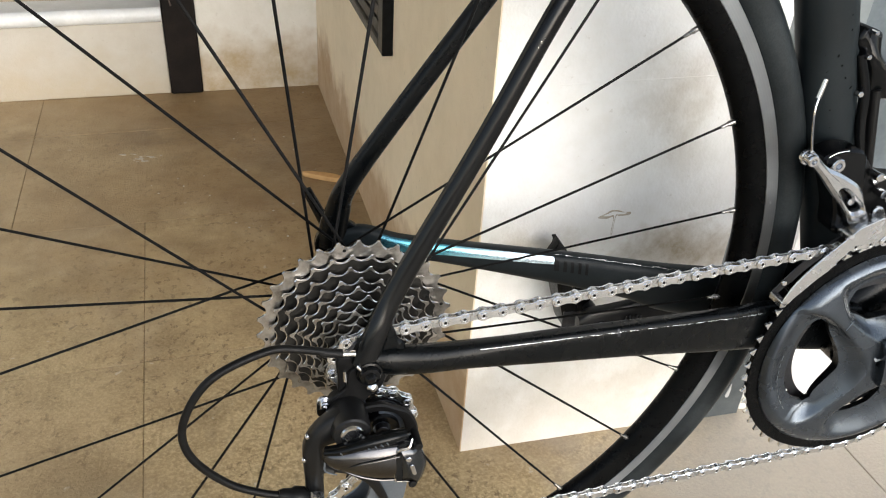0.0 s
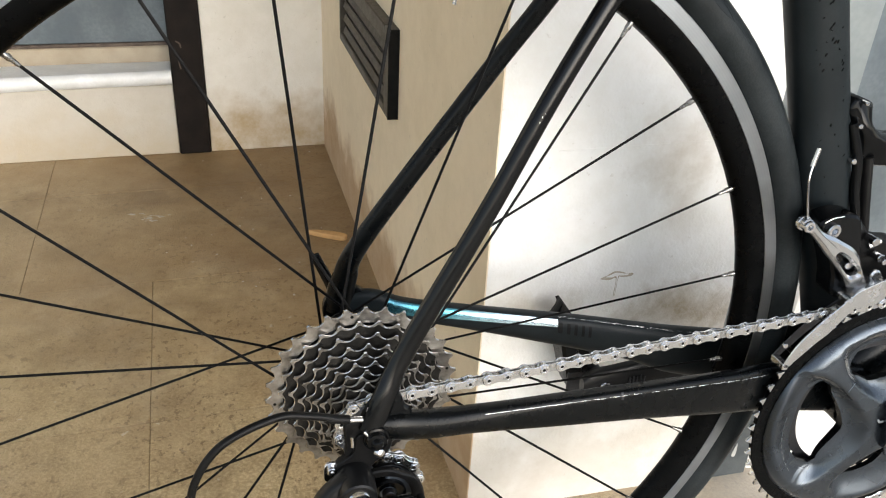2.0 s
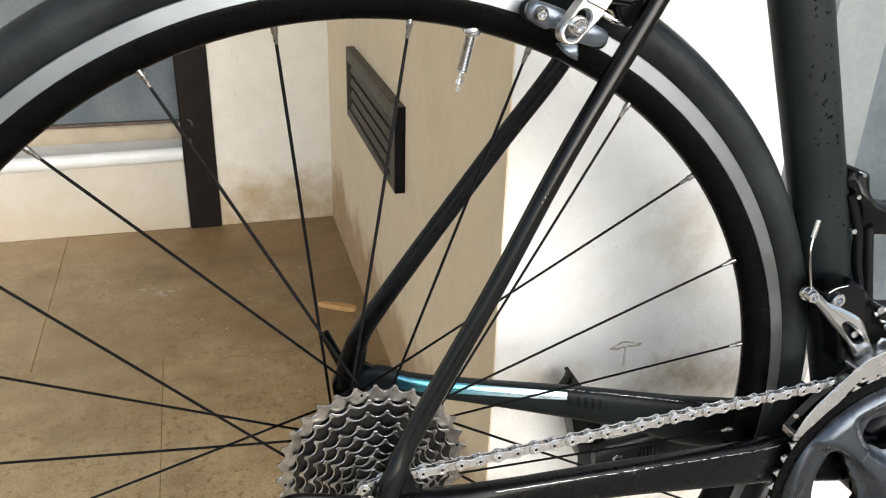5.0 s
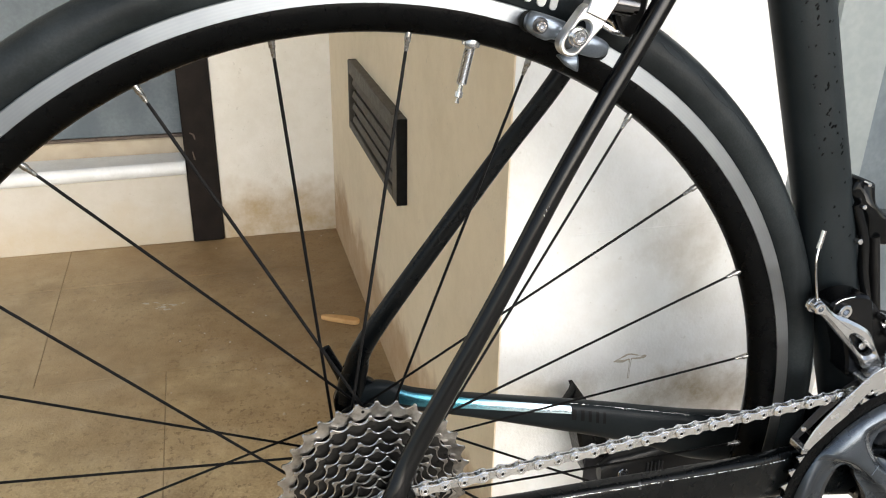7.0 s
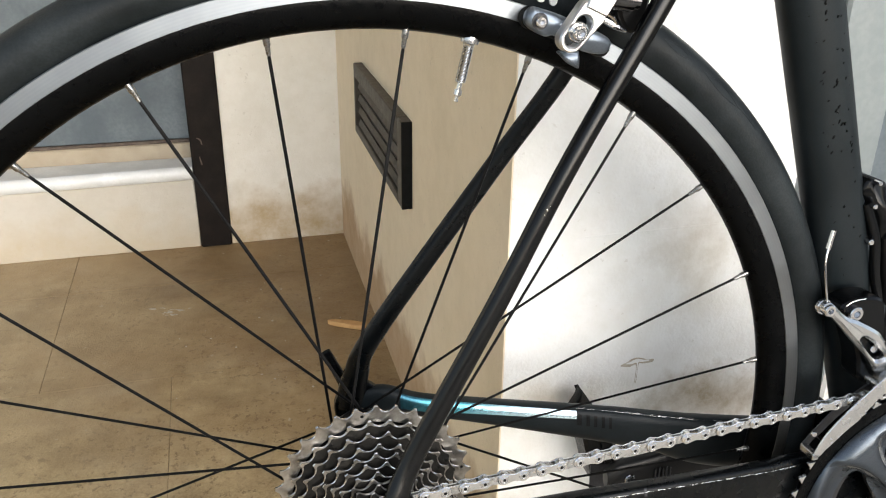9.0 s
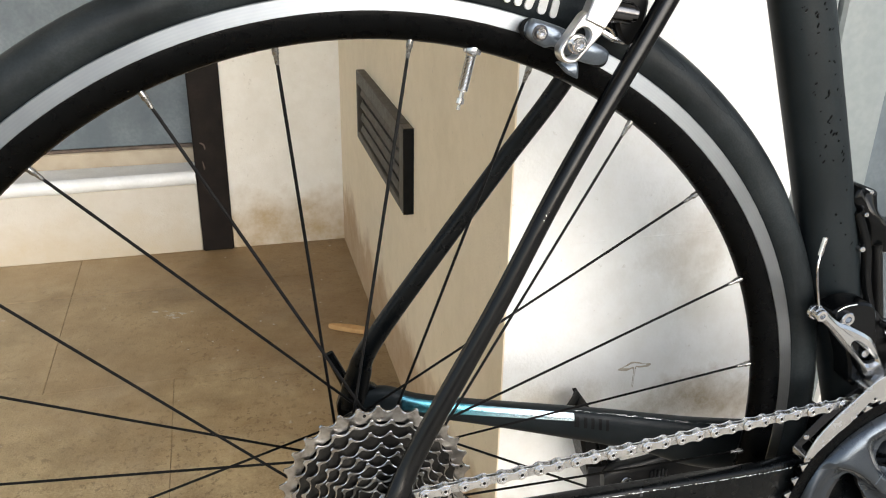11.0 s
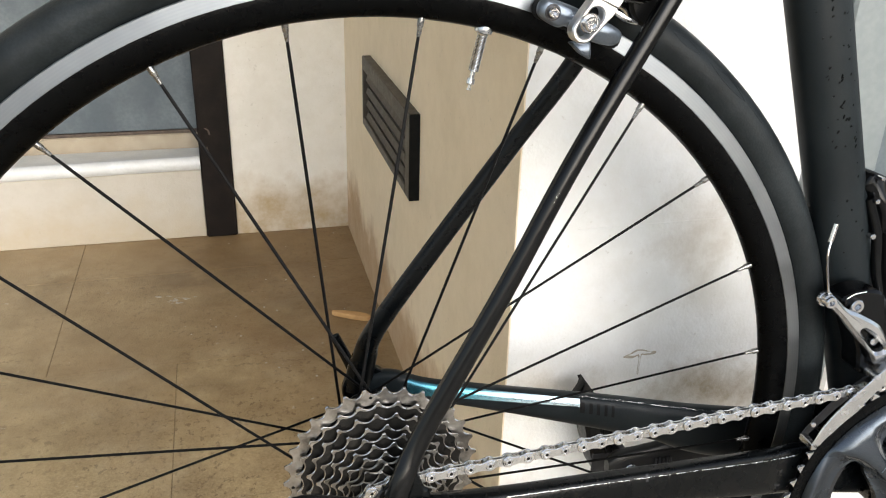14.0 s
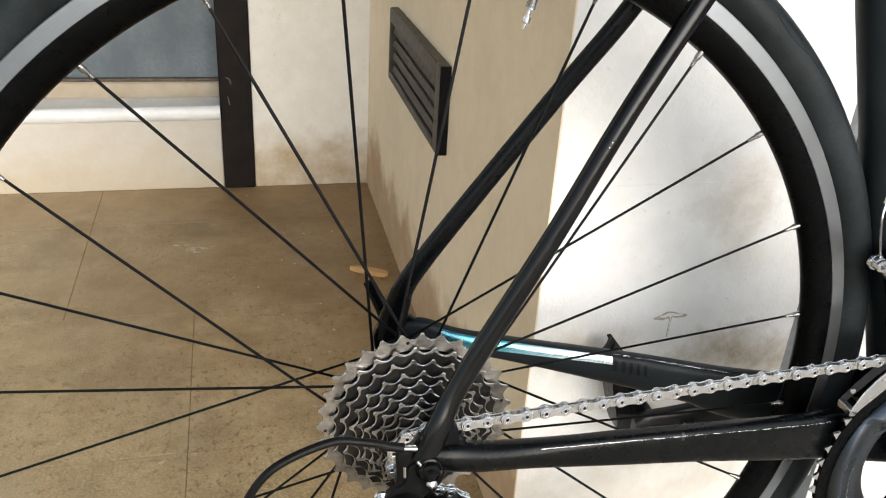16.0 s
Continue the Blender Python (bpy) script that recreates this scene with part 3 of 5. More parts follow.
def build_splash(x, y):
    """Dried white paint, a few thin flakes on the stone."""
    rng = random.Random(21)
    flakes = []
    for _ in range(11):
        r = rng.uniform(0.0012, 0.0045)
        rim = smooth_poly([(r * rng.uniform(0.4, 1.6) * math.cos(a) * 1.8, r * rng.uniform(0.25, 1.3) * math.sin(a)) for a in (0, 0.8, 1.57, 2.36, 3.14, 3.93, 4.71, 5.5)], 28)
        at = Matrix.Translation((x + rng.gauss(0, 0.011), y + rng.gauss(0, 0.009), 0.0003)) @ Matrix.Rotation(rng.uniform(-0.6, 0.6), 4, "Z") @ Matrix.Rotation(radians(90), 4, "X")
        flakes.append(moved(plate(rim, -0.0002, 0.0002, 0.0001), at))
    for _ in range(34):  # fine specks of paint scattered towards the wall
        r = rng.uniform(0.0006, 0.0019)
        rim = [(r * 1.3 * math.cos(a), r * math.sin(a)) for a in np.linspace(0, 2 * math.pi, 9)[:-1]]
        at = Matrix.Translation((rng.uniform(-0.22, 0.09), rng.uniform(0.62, 1.19), 0.0005)) @ Matrix.Rotation(rng.uniform(0, 3), 4, "Z") @ Matrix.Rotation(radians(90), 4, "X")
        flakes.append(moved(plate(rim, -0.0004, 0.0004, 0.0001), at))
    part("paint_splash", join(*flakes), SPLASH, None, "dried pale paint splash on the stone floor", category="paint splash", kind="stuff")


def build_marks():
    """Peeled paint and drip marks on the white pillar, a thin skin proud of the plaster."""
    blot = smooth_poly([(-0.017, -0.001), (-0.010, 0.0025), (-0.004, 0.006), (0.003, 0.0055), (0.010, 0.003), (0.0165, 0.0025), (0.015, -0.0005), (0.006, -0.001), (0.0015, -0.0015), (0.001, -0.020), (-0.0005, -0.020), (-0.001, -0.002), (-0.008, -0.003)], 60)
    inner = [(x * 0.72 + 0.0002, z * 0.55 + (0.0012 if z > -0.006 else -0.0085)) for x, z in blot]
    m = Matrix.Translation((0.2765, 0.1578, 0.2935))
    part("paint_mark", moved(ring_plate(blot, inner, -0.0002, 0.0006), m), MARK, None, "grey-brown drip mark on the white plaster wall", category="stain", kind="structure")
    part("plaster_ridge", moved(box(-0.10, 0.11, -0.0004, 0.001, -0.0006, 0.0006, 0.0003), Matrix.Translation((0.300, 0.1578, 0.4298)) @ Matrix.Rotation(radians(-1), 4, "Y")), WALL, None, "faint horizontal ridge in the white plaster", category="ridge", kind="structure")


build_marks()
build_splash(-0.233, 0.922)

# ---- bicycle ----
LEAN, AXLE = -1.89, 0.3423
bike = tagged(new("bicycle"), "satin black road bicycle leaning on the wall, wet with drops", "bicycle")
bike.matrix_world = pose(0, 0, AXLE, LEAN, 0, 0)
BBX, BBZ = 0.4025, -0.063


def build_frame():
    # seat tube
    st = lambda z: 0.3134 + (0.2017 - z) * 0.325
    rows = [(st(z), 0, z, hw, hd) for z, hw, hd in ((-0.05, 0.020, 0.0165), (0.05, 0.0165, 0.0182), (0.13, 0.0165, 0.0205), (0.2, 0.0165, 0.0205), (0.40, 0.0165, 0.0205), (0.56, 0.0165, 0.0205))]
    tube = part("seat_tube", sweep(rows, 30, 28, up=(1, 0, 0.0), power=2.2), TUBE_GREY, bike, "charcoal black seat tube beaded with water")
    part("bottom_bracket_shell", lathe([(0.0001, -0.040), (0.022, -0.040), (0.024, -0.038), (0.024, 0.038), (0.022, 0.040), (0.0001, 0.040)], 32, BBX, BBZ, closed=False), CARBON, bike)
    rows = [(BBX + 0.005, 0, BBZ + 0.01, 0.026, 0.028), (BBX + 0.14, 0, BBZ + 0.15, 0.024, 0.027), (BBX + 0.30, 0, BBZ + 0.31, 0.023, 0.026)]
    part("down_tube", sweep(rows, 16, 24, up=(0, 1, 0), power=2.4), CARBON, bike)
    # wet spots on the tube, on the side that faces the camera
    rng = random.Random(4)
    spots = []
    for _ in range(170):
        z = rng.choice((rng.uniform(0.10, 0.47), rng.gauss(0.25, 0.05), rng.gauss(0.36, 0.03)))
        u = rng.uniform(-0.9, 0.75)
        x = st(z) + 0.0195 * u
        y = -0.0167 * math.sqrt(max(0.0, 1 - abs(u) ** 2.2)) ** 0.95
        a, b = rng.uniform(0.0004, 0.0010), rng.uniform(0.0006, 0.0019)
        s = lathe([(0.0001, -0.0004), (0.7, -0.0003), (1.0, 0.0008)], 8, closed=False)
        rotz = math.atan2(u, 1.2)
        spots.append(moved(s, Matrix.Translation((x, y, z)) @ Matrix.Rotation(rotz * 0.9, 4, "Z") @ Matrix.Rotation(rng.uniform(0.1, 0.9), 4, "Y") @ Matrix.Diagonal((a, 1.0, b, 1))))
    part("water_spotting", join(*spots), WET, tube, "small dark water drops", kind="stuff")
    # seat stays
    rows = [(-0.002, -0.0695, 0.002, 0.0055, 0.0085), (0.0068, -0.066, 0.024, 0.0056, 0.0078), (0.0210, -0.060, 0.053, 0.0055, 0.0068), (0.0688, -0.055, 0.1407, 0.0055, 0.0060), (0.1088, -0.050, 0.218, 0.0055, 0.0058), (0.1640, -0.040, 0.3096, 0.0056, 0.0060), (0.208, -0.030, 0.385, 0.0062, 0.0068), (0.232, -0.016, 0.425, 0.0075, 0.0080)]
    stay_near = part("seat_stay", sweep(rows, 44, 22, up=(-0.86, 0, 0.5), power=2.1), STAY, bike)
    rows = [(-0.004, 0.071, 0.006, 0.0075, 0.012), (0.001, 0.067, 0.035, 0.0062, 0.0095), (0.015, 0.060, 0.0715, 0.0060, 0.0074), (0.0965, 0.050, 0.1916, 0.0060, 0.0066), (0.1376, 0.036, 0.2565, 0.0060, 0.0066), (0.19, 0.030, 0.345, 0.0062, 0.0068), (0.232, 0.016, 0.425, 0.0075, 0.0080)]
    part("seat_stay", sweep(rows, 44, 18, up=(-0.86, 0, 0.5), power=2.3), CARBON, bike)
    # chain stays
    rows = [(0.004, -0.0685, 0.0035, 0.0050, 0.0075, 2.0), (0.017, -0.0675, 0.0015, 0.0075, 0.0100, 2.0), (0.039, -0.0640, -0.0032, 0.0085, 0.0104, 2.0), (0.066, -0.0605, -0.0068, 0.0080, 0.0102, 2.1), (0.095, -0.0590, -0.0090, 0.0072, 0.0108, 2.6), (0.131, -0.0572, -0.0113, 0.0070, 0.0120, 3.2), (0.197, -0.0520, -0.0174, 0.0068, 0.0143, 3.4), (0.270, -0.0415, -0.0287, 0.0068, 0.0180, 3.4), (0.315, -0.0320, -0.0370, 0.0070, 0.0205, 3.4), (0.360, -0.0260, -0.0475, 0.0085, 0.0220, 3.2), (0.400, -0.022, -0.056, 0.012, 0.022, 3.0)]
    near_rows = rows
    near = part("chain_stay", sweep(rows, 60, 36, power=2.9), CARBON, bike, "satin black chain stay with a crisp wet upper edge")
    rows = [(0.000, 0.0705, 0.004, 0.006, 0.013), (0.0186, 0.068, 0.011, 0.0065, 0.0110), (0.045, 0.064, 0.0045, 0.0070, 0.0090), (0.088, 0.060, -0.004, 0.0075, 0.0095), (0.183, 0.055, -0.0262, 0.0085, 0.0145), (0.240, 0.050, -0.0400, 0.0095, 0.0175), (0.283, 0.046, -0.0520, 0.0105, 0.0225), (0.350, 0.036, -0.060, 0.012, 0.024), (0.400, 0.026, -0.060, 0.013, 0.021)]
    # Lighter paint than the near stay: reflected light is put into the colour.
    stay = part("chain_stay", sweep(rows, 60, 28, power=2.6), TUBE_GREY, bike, "satin black chain stay with a teal stripe")
    g = glide(rows, 900)

    def band(x0, x1, low, high, lift, mat, name, label, low1=None, high1=None):
        """A strip on the side of the far stay that faces the wheel."""
        pts = [r for r in g if x0 <= r[0] <= x1]
        vs, fs, m = [], [], 7
        for r in pts:
            u = (r[0] - x0) / (x1 - x0)
            lo_, hi_ = low + u * ((low if low1 is None else low1) - low), high + u * ((high if high1 is None else high1) - high)
            for j in range(m):
                a = radians(180 - (lo_ + (hi_ - lo_) * j / (m - 1)))
                ca = math.copysign(abs(math.cos(a)) ** (2 / 2.6), math.cos(a))
                sa = math.copysign(abs(math.sin(a)) ** (2 / 2.6), math.sin(a))
                vs.append((r[0], r[1] + ca * (r[3] + lift), r[2] + sa * (r[4] + lift)))
        for i in range(len(pts) - 1):
            for j in range(m - 1):
                fs.append((i * m + j, i * m + j + 1, (i + 1) * m + j + 1, (i + 1) * m + j))
        part(name, (vs, fs), mat, stay, label)

    band(0.032, 0.1705, -10, 60, 0.0003, TEAL, "stripe", "glossy teal stripe with a pale blue reflection painted in", 20, 54)
    for k, (a, b) in enumerate(((0.1690, 0.1745), (0.1775, 0.1810), (0.1840, 0.1872), (0.1900, 0.1932), (0.1960, 0.1992))):
        band(a, b, 2, 38, 0.0006, FLAT_BLACK, "print_bar", "black bar of printing")
    rng = random.Random(9)

    def beads(rows_, n, x0, x1, ang, power, host):
        """Tiny drops strung along one edge of a stay."""
        gg = [r for r in glide(rows_, 300) if x0 <= r[0] <= x1]
        out_ = []
        for _ in range(n):
            r = gg[rng.randrange(len(gg))]
            a = radians(ang + rng.uniform(-1.6, 1.6))
            ca = math.copysign(abs(math.cos(a)) ** (2 / power), math.cos(a))
            sa = math.copysign(abs(math.sin(a)) ** (2 / power), math.sin(a))
            c_ = Vector((r[0] + rng.uniform(-0.001, 0.001), r[1] + ca * r[3], r[2] + sa * r[4]))
            k_ = rng.uniform(0.00016, 0.00045)
            drop_ = lathe([(0.0001, -0.8), (0.7, -0.6), (1.0, 0.0), (0.7, 0.6), (0.0001, 0.8)], 8, closed=False)
            out_.append(moved(drop_, Matrix.Translation(c_) @ Matrix.Diagonal((k_ * rng.uniform(3.0, 14.0), k_ * 0.7, k_ * 0.6, 1))))
        part("water_beading", join(*out_), BEAD, host, "string of bright water beads", kind="stuff")

    g_ = min(glide(near_rows, 300), key=lambda r: abs(r[0] - 0.1745))
    ring_ = []
    for j in range(14):
        a = radians(118 + 40 * j / 13)
        ca, sa = (math.copysign(abs(f_(a)) ** (2 / 3.4), f_(a)) for f_ in (math.cos, math.sin))
        ring_.append((g_[0], g_[1] + ca * g_[3], g_[2] + sa * g_[4], 0.0002, 0.0011))
    part("scuff", sweep(ring_, 28, 8, up=(1, 0, 0)), DARK_ALLOY, near, "pale rubbed band across the stay")
    beads(near_rows, 300, 0.075, 0.33, 139, 3.2, near)
    beads(rows, 110, 0.170, 0.300, 112, 2.6, stay)
    specks = [(0.0948, 0.1950, 0.0004, 0.0008), (0.0962, 0.1978, 0.0005, 0.0010), (0.0978, 0.2000, 0.0003, 0.0004)]
    ball = lathe([(0.0001, -1.0), (0.7, -0.7), (1.0, 0.0), (0.7, 0.7), (0.0001, 1.0)], 8, closed=False)
    part("water_beading", join(*[moved(ball, Matrix.Translation((x, -0.0570, z)) @ Matrix.Diagonal((a_, 0.0005, b_, 1))) for x, z, a_, b_ in specks]), BEAD, stay_near, "a few bright water drops", kind="stuff")
    part("chain_stay_bridge", sweep([(0.354, -0.030, -0.015, 0.0055, 0.0170), (0.352, 0, -0.013, 0.0055, 0.0165), (0.354, 0.038, -0.017, 0.0055, 0.0170)], 12, 16, up=(0, 0, 1)), CARBON, bike)
    # bridge that holds the brake
    part("brake_bridge", sweep([(0.172, -0.042, 0.322, 0.008, 0.008), (0.178, 0, 0.332, 0.010, 0.010), (0.172, 0.042, 0.322, 0.008, 0.008)], 16, 14), CARBON, bike)
    # drop-outs, hanger and cable stop
    drop = plate(smooth_poly([(-0.016, 0.006), (-0.006, 0.022), (0.012, 0.020), (0.022, 0.004), (0.016, -0.012), (0.002, -0.016), (-0.012, -0.012)], 30), -0.0735, -0.0665, 0.0008)
    gusset = plate(smooth_poly([(-0.0095, 0.002), (-0.0060, 0.018), (0.0035, 0.030), (0.0120, 0.033), (0.0170, 0.026), (0.0195, 0.0185), (0.0235, 0.0140), (0.0245, 0.004), (0.0170, -0.0060), (-0.004, -0.0085)], 60), -0.0688, -0.0640, 0.0022)
    part("drop_out", gusset, CARBON, bike, "moulded black drop-out joining both stays", sharp=70)
    part("drop_out", moved(drop, Matrix.Translation((0, 0.140, 0.004))), CARBON, bike)
    hang = plate(smooth_poly([(-0.010, 0.000), (0.010, 0.000), (0.010, -0.014), (0.000, -0.024), (-0.010, -0.036), (-0.024, -0.034), (-0.024, -0.022), (-0.014, -0.014)], 36), -0.0715, -0.0645, 0.0008)
    part("derailleur_hanger", hang, PLASTIC, bike)


build_frame()


def build_wheel():
    # rim body as the wheel's own mesh
    prof = [(0.3150, -0.0095), (0.3070, -0.0103), (0.3030, -0.0102), (0.2970, -0.0080), (0.2920, -0.0045), (0.2905, 0.0), (0.2920, 0.0045), (0.2970, 0.0080), (0.3030, 0.0102), (0.3070, 0.0103), (0.3150, 0.0095), (0.3090, 0.0)]
    wheel = part("rear_wheel", lathe(prof, 160), RIM, bike, "black alloy rim with machined silver brake tracks", sharp=60)
    for s in (-1, 1):
        track = [(0.3072, s * 0.0102), (0.3074, s * 0.0108), (0.3162, s * 0.0108), (0.3168, s * 0.0100), (0.3160, s * 0.0085), (0.3080, s * 0.0090)]
        part("brake_track", lathe(track, 160), TRACK, wheel, "machined silver brake track")
    tp = []
    for i in range(22):
        a = radians(-222 + i * 264 / 21)
        tp.append((0.3280 + 0.0143 * math.cos(a), 0.0138 * math.sin(a)))
    part("tyre", lathe(tp, 160), RUBBER, wheel, "slick black road tyre with dust marks", sharp=60)
    for a0, a1, r0, bow in ((45.5, 51.5, 0.3345, 0.0022), (45.5, 51.5, 0.3345, -0.0022), (53.5, 57.5, 0.3345, 0.0020), (53.5, 57.5, 0.3345, -0.0020), (42.0, 45.0, 0.3352, 0.0)):
        ridge = []
        for k in range(9):
            rr = r0 + bow * math.sin(math.pi * k / 8)
            ang = radians(a0 + (a1 - a0) * k / 8)
            ridge.append((rr * math.cos(ang), -0.0138 * math.sqrt(1 - ((rr - 0.3280) / 0.0143) ** 2), rr * math.sin(ang), 0.00010, 0.00022))
        part("sidewall_ridge", sweep(ridge, 20, 6, up=(0, 1, 0)), DUSTY, wheel, "raised mark on the tyre wall")
    label = []
    for deg, half, lean in ((75.4, 0.0020, 0.1), (74.2, 0.0022, 0.0), (73.0, 0.0024, -0.1), (71.6, 0.0026, 0.1), (70.3, 0.0022, 0.2)):
        glyph = plate(capsule((-0.0030, -half * lean), (0.0034, half * lean), half, n=6), -0.0145, -0.0125, 0.0002)
        label.append(moved(glyph, Matrix.Rotation(-radians(deg), 4, "Y") @ Matrix.Translation((0.3262, 0, 0))))
    part("print_bar", join(*label), WHITE_INK_BRIGHT, wheel, "white block of lettering on the tyre wall")
    # hub
    hub = [(0.0001, -0.064), (0.0085, -0.064), (0.0085, -0.024), (0.0250, -0.022), (0.0265, -0.0195), (0.0265, -0.0165), (0.0250, -0.0145), (0.0150, -0.008), (0.0125, 0.010), (0.0140, 0.028), (0.0240, 0.0325), (0.0250, 0.035), (0.0240, 0.0375), (0.0130, 0.042), (0.0085, 0.050), (0.0085, 0.066), (0.0001, 0.066)]
    part("hub", lathe(hub, 48, closed=False), PLASTIC, wheel)
    # 24 crossed spokes with silver nipples
    RN = 0.2907
    pull = {3: 0.0225, 4: 0.0150, 8: 0.0168, 9: 0.0290, 13: 0.0265, 14: 0.0170, 20: 0.0205}  # where a spoke leaves the hub closer or farther out
    nip = to_mesh("nipple", lathe([(0.0001, -0.0030), (0.0018, -0.0030), (0.0020, 0.0), (0.0020, 0.0035), (0.0015, 0.0048), (0.0013, 0.0085), (0.0011, 0.0098), (0.0001, 0.0098)], 10, closed=False), NIPPLE)
    for k in range(24):
        deg = 9.39 + 15 * k
        drive = k % 2 == 1
        RH = pull.get(k, 0.0218 if drive else 0.0195)
        sgn = (1 if (k // 2) % 2 == 0 else -1) * (1 if drive else -1)
        a = radians(deg)
        f = a + sgn * math.acos(RH / RN)
        y1 = -0.018 if drive else 0.035
        tip = Vector((RN * math.cos(a), -0.002 if drive else 0.002, RN * math.sin(a)))
        foot = Vector((RH * math.cos(f), y1, RH * math.sin(f)))
        d = (foot - tip).normalized()
        foot2 = foot - d * -0.004
        st = tip + d * 0.008
        e = tip + d * 0.030
        g = foot + d * -0.020
        rows = [(*st, 0.0009, 0.0009), (*(tip + d * 0.020), 0.0009, 0.0009), (*e, 0.0006, 0.00105), (*g, 0.0006, 0.00105), (*foot2, 0.0010, 0.0010)]
        part("spoke", sweep(rows, 9, 8, up=(-d.z, 0.0, d.x)), SPOKE, wheel)
        ob = part("nipple", nip, None, wheel)
        ob.matrix_basis = Matrix.Translation(tip) @ Vector((0, 1, 0)).rotation_difference(d).to_matrix().to_4x4()
    # valve
    va = radians(76.9)
    vm = Matrix.Translation((0.2905 * math.cos(va), 0, 0.2905 * math.sin(va))) @ Vector((0, 1, 0)).rotation_difference(Vector((-math.cos(va), 0, -math.sin(va)))).to_matrix().to_4x4()
    stem = [(0.0001, -0.002), (0.0052, -0.002), (0.0055, 0.0), (0.0052, 0.0016), (0.0034, 0.0024), (0.0032, 0.0030)]
    for i in range(26):
        y = 0.0032 + i * 0.0008
        stem += [(0.0031, y), (0.0029, y + 0.0004)]
    stem += [(0.0030, 0.0242), (0.0022, 0.0246), (0.0001, 0.0246)]
    valve = part("valve", moved(lathe(stem, 16, closed=False), vm), ARM, wheel, "threaded silver valve stem")
    tip = [(0.0001, 0.0246), (0.0014, 0.0246), (0.0014, 0.0285), (0.0023, 0.0287), (0.0024, 0.0318), (0.0016, 0.0326), (0.0010, 0.0328), (0.0010, 0.0346), (0.0013, 0.0349), (0.0013, 0.0357), (0.0001, 0.0359)]
    part("valve_core", moved(lathe(tip, 12, closed=False), vm), CHROME, wheel)


build_wheel()


def sprocket(teeth, y, thick=0.0017, web=0.0070, samples=14, tip=0.0023, depth=0.0054, sharp=0.0):
    """A toothed ring with chamfered edges; sharp > 0 gives round valleys between narrow tips."""
    rp = teeth * 0.0127 / (2 * math.pi)
    n = teeth * samples
    outer, face, mid, inner = [], [], [], []
    for i in range(n):
        off = abs((i / samples) % 1.0 - 0.5) * 0.0127  # distance from the middle of a valley, along the pitch circle
        if sharp:
            r = rp + tip - depth * max(0.0, 1 - (off / 0.0052) ** 2) ** sharp - 0.0004 * max(0.0, (0.0061 - off) / 0.0061)
        elif off < 0.0057:
            r = rp + tip - depth * (1 - (off / 0.0057) ** 2) ** 0.85
        else:
            r = rp + tip
        a = 2 * math.pi * i / n
        ri = max(rp - web, 0.0165)
        outer.append((r * math.cos(a), r * math.sin(a)))
        face.append(((r - 0.00045) * math.cos(a), (r - 0.00045) * math.sin(a)))
        rm = max(rp - 0.0026 + 0.45 * (r - rp + 0.0018), ri + 0.0001)
        mid.append((rm * math.cos(a), rm * math.sin(a)))
        inner.append((ri * math.cos(a), ri * math.sin(a)))
    c, h = 0.0004, thick / 2
    rings = [(face, y - h), (outer, y - h + c), (outer, y + h - c), (face, y + h), (inner, y + h), (inner, y - h), (mid, y - h)]
    vs = [(x, yy_, z) for ring, yy_ in rings for x, z in ring]
    fs = []
    for k in (3, 4, 5, 6, 0, 1, 2):  # oily webs with painted shade first, then the clean teeth, then the rubbed edges
        l = (k + 1) % 7
        for i in range(n):
            j = (i + 1) % n
            fs.append((k * n + i, k * n + j, l * n + j, l * n + i))
    return (vs, fs), rp


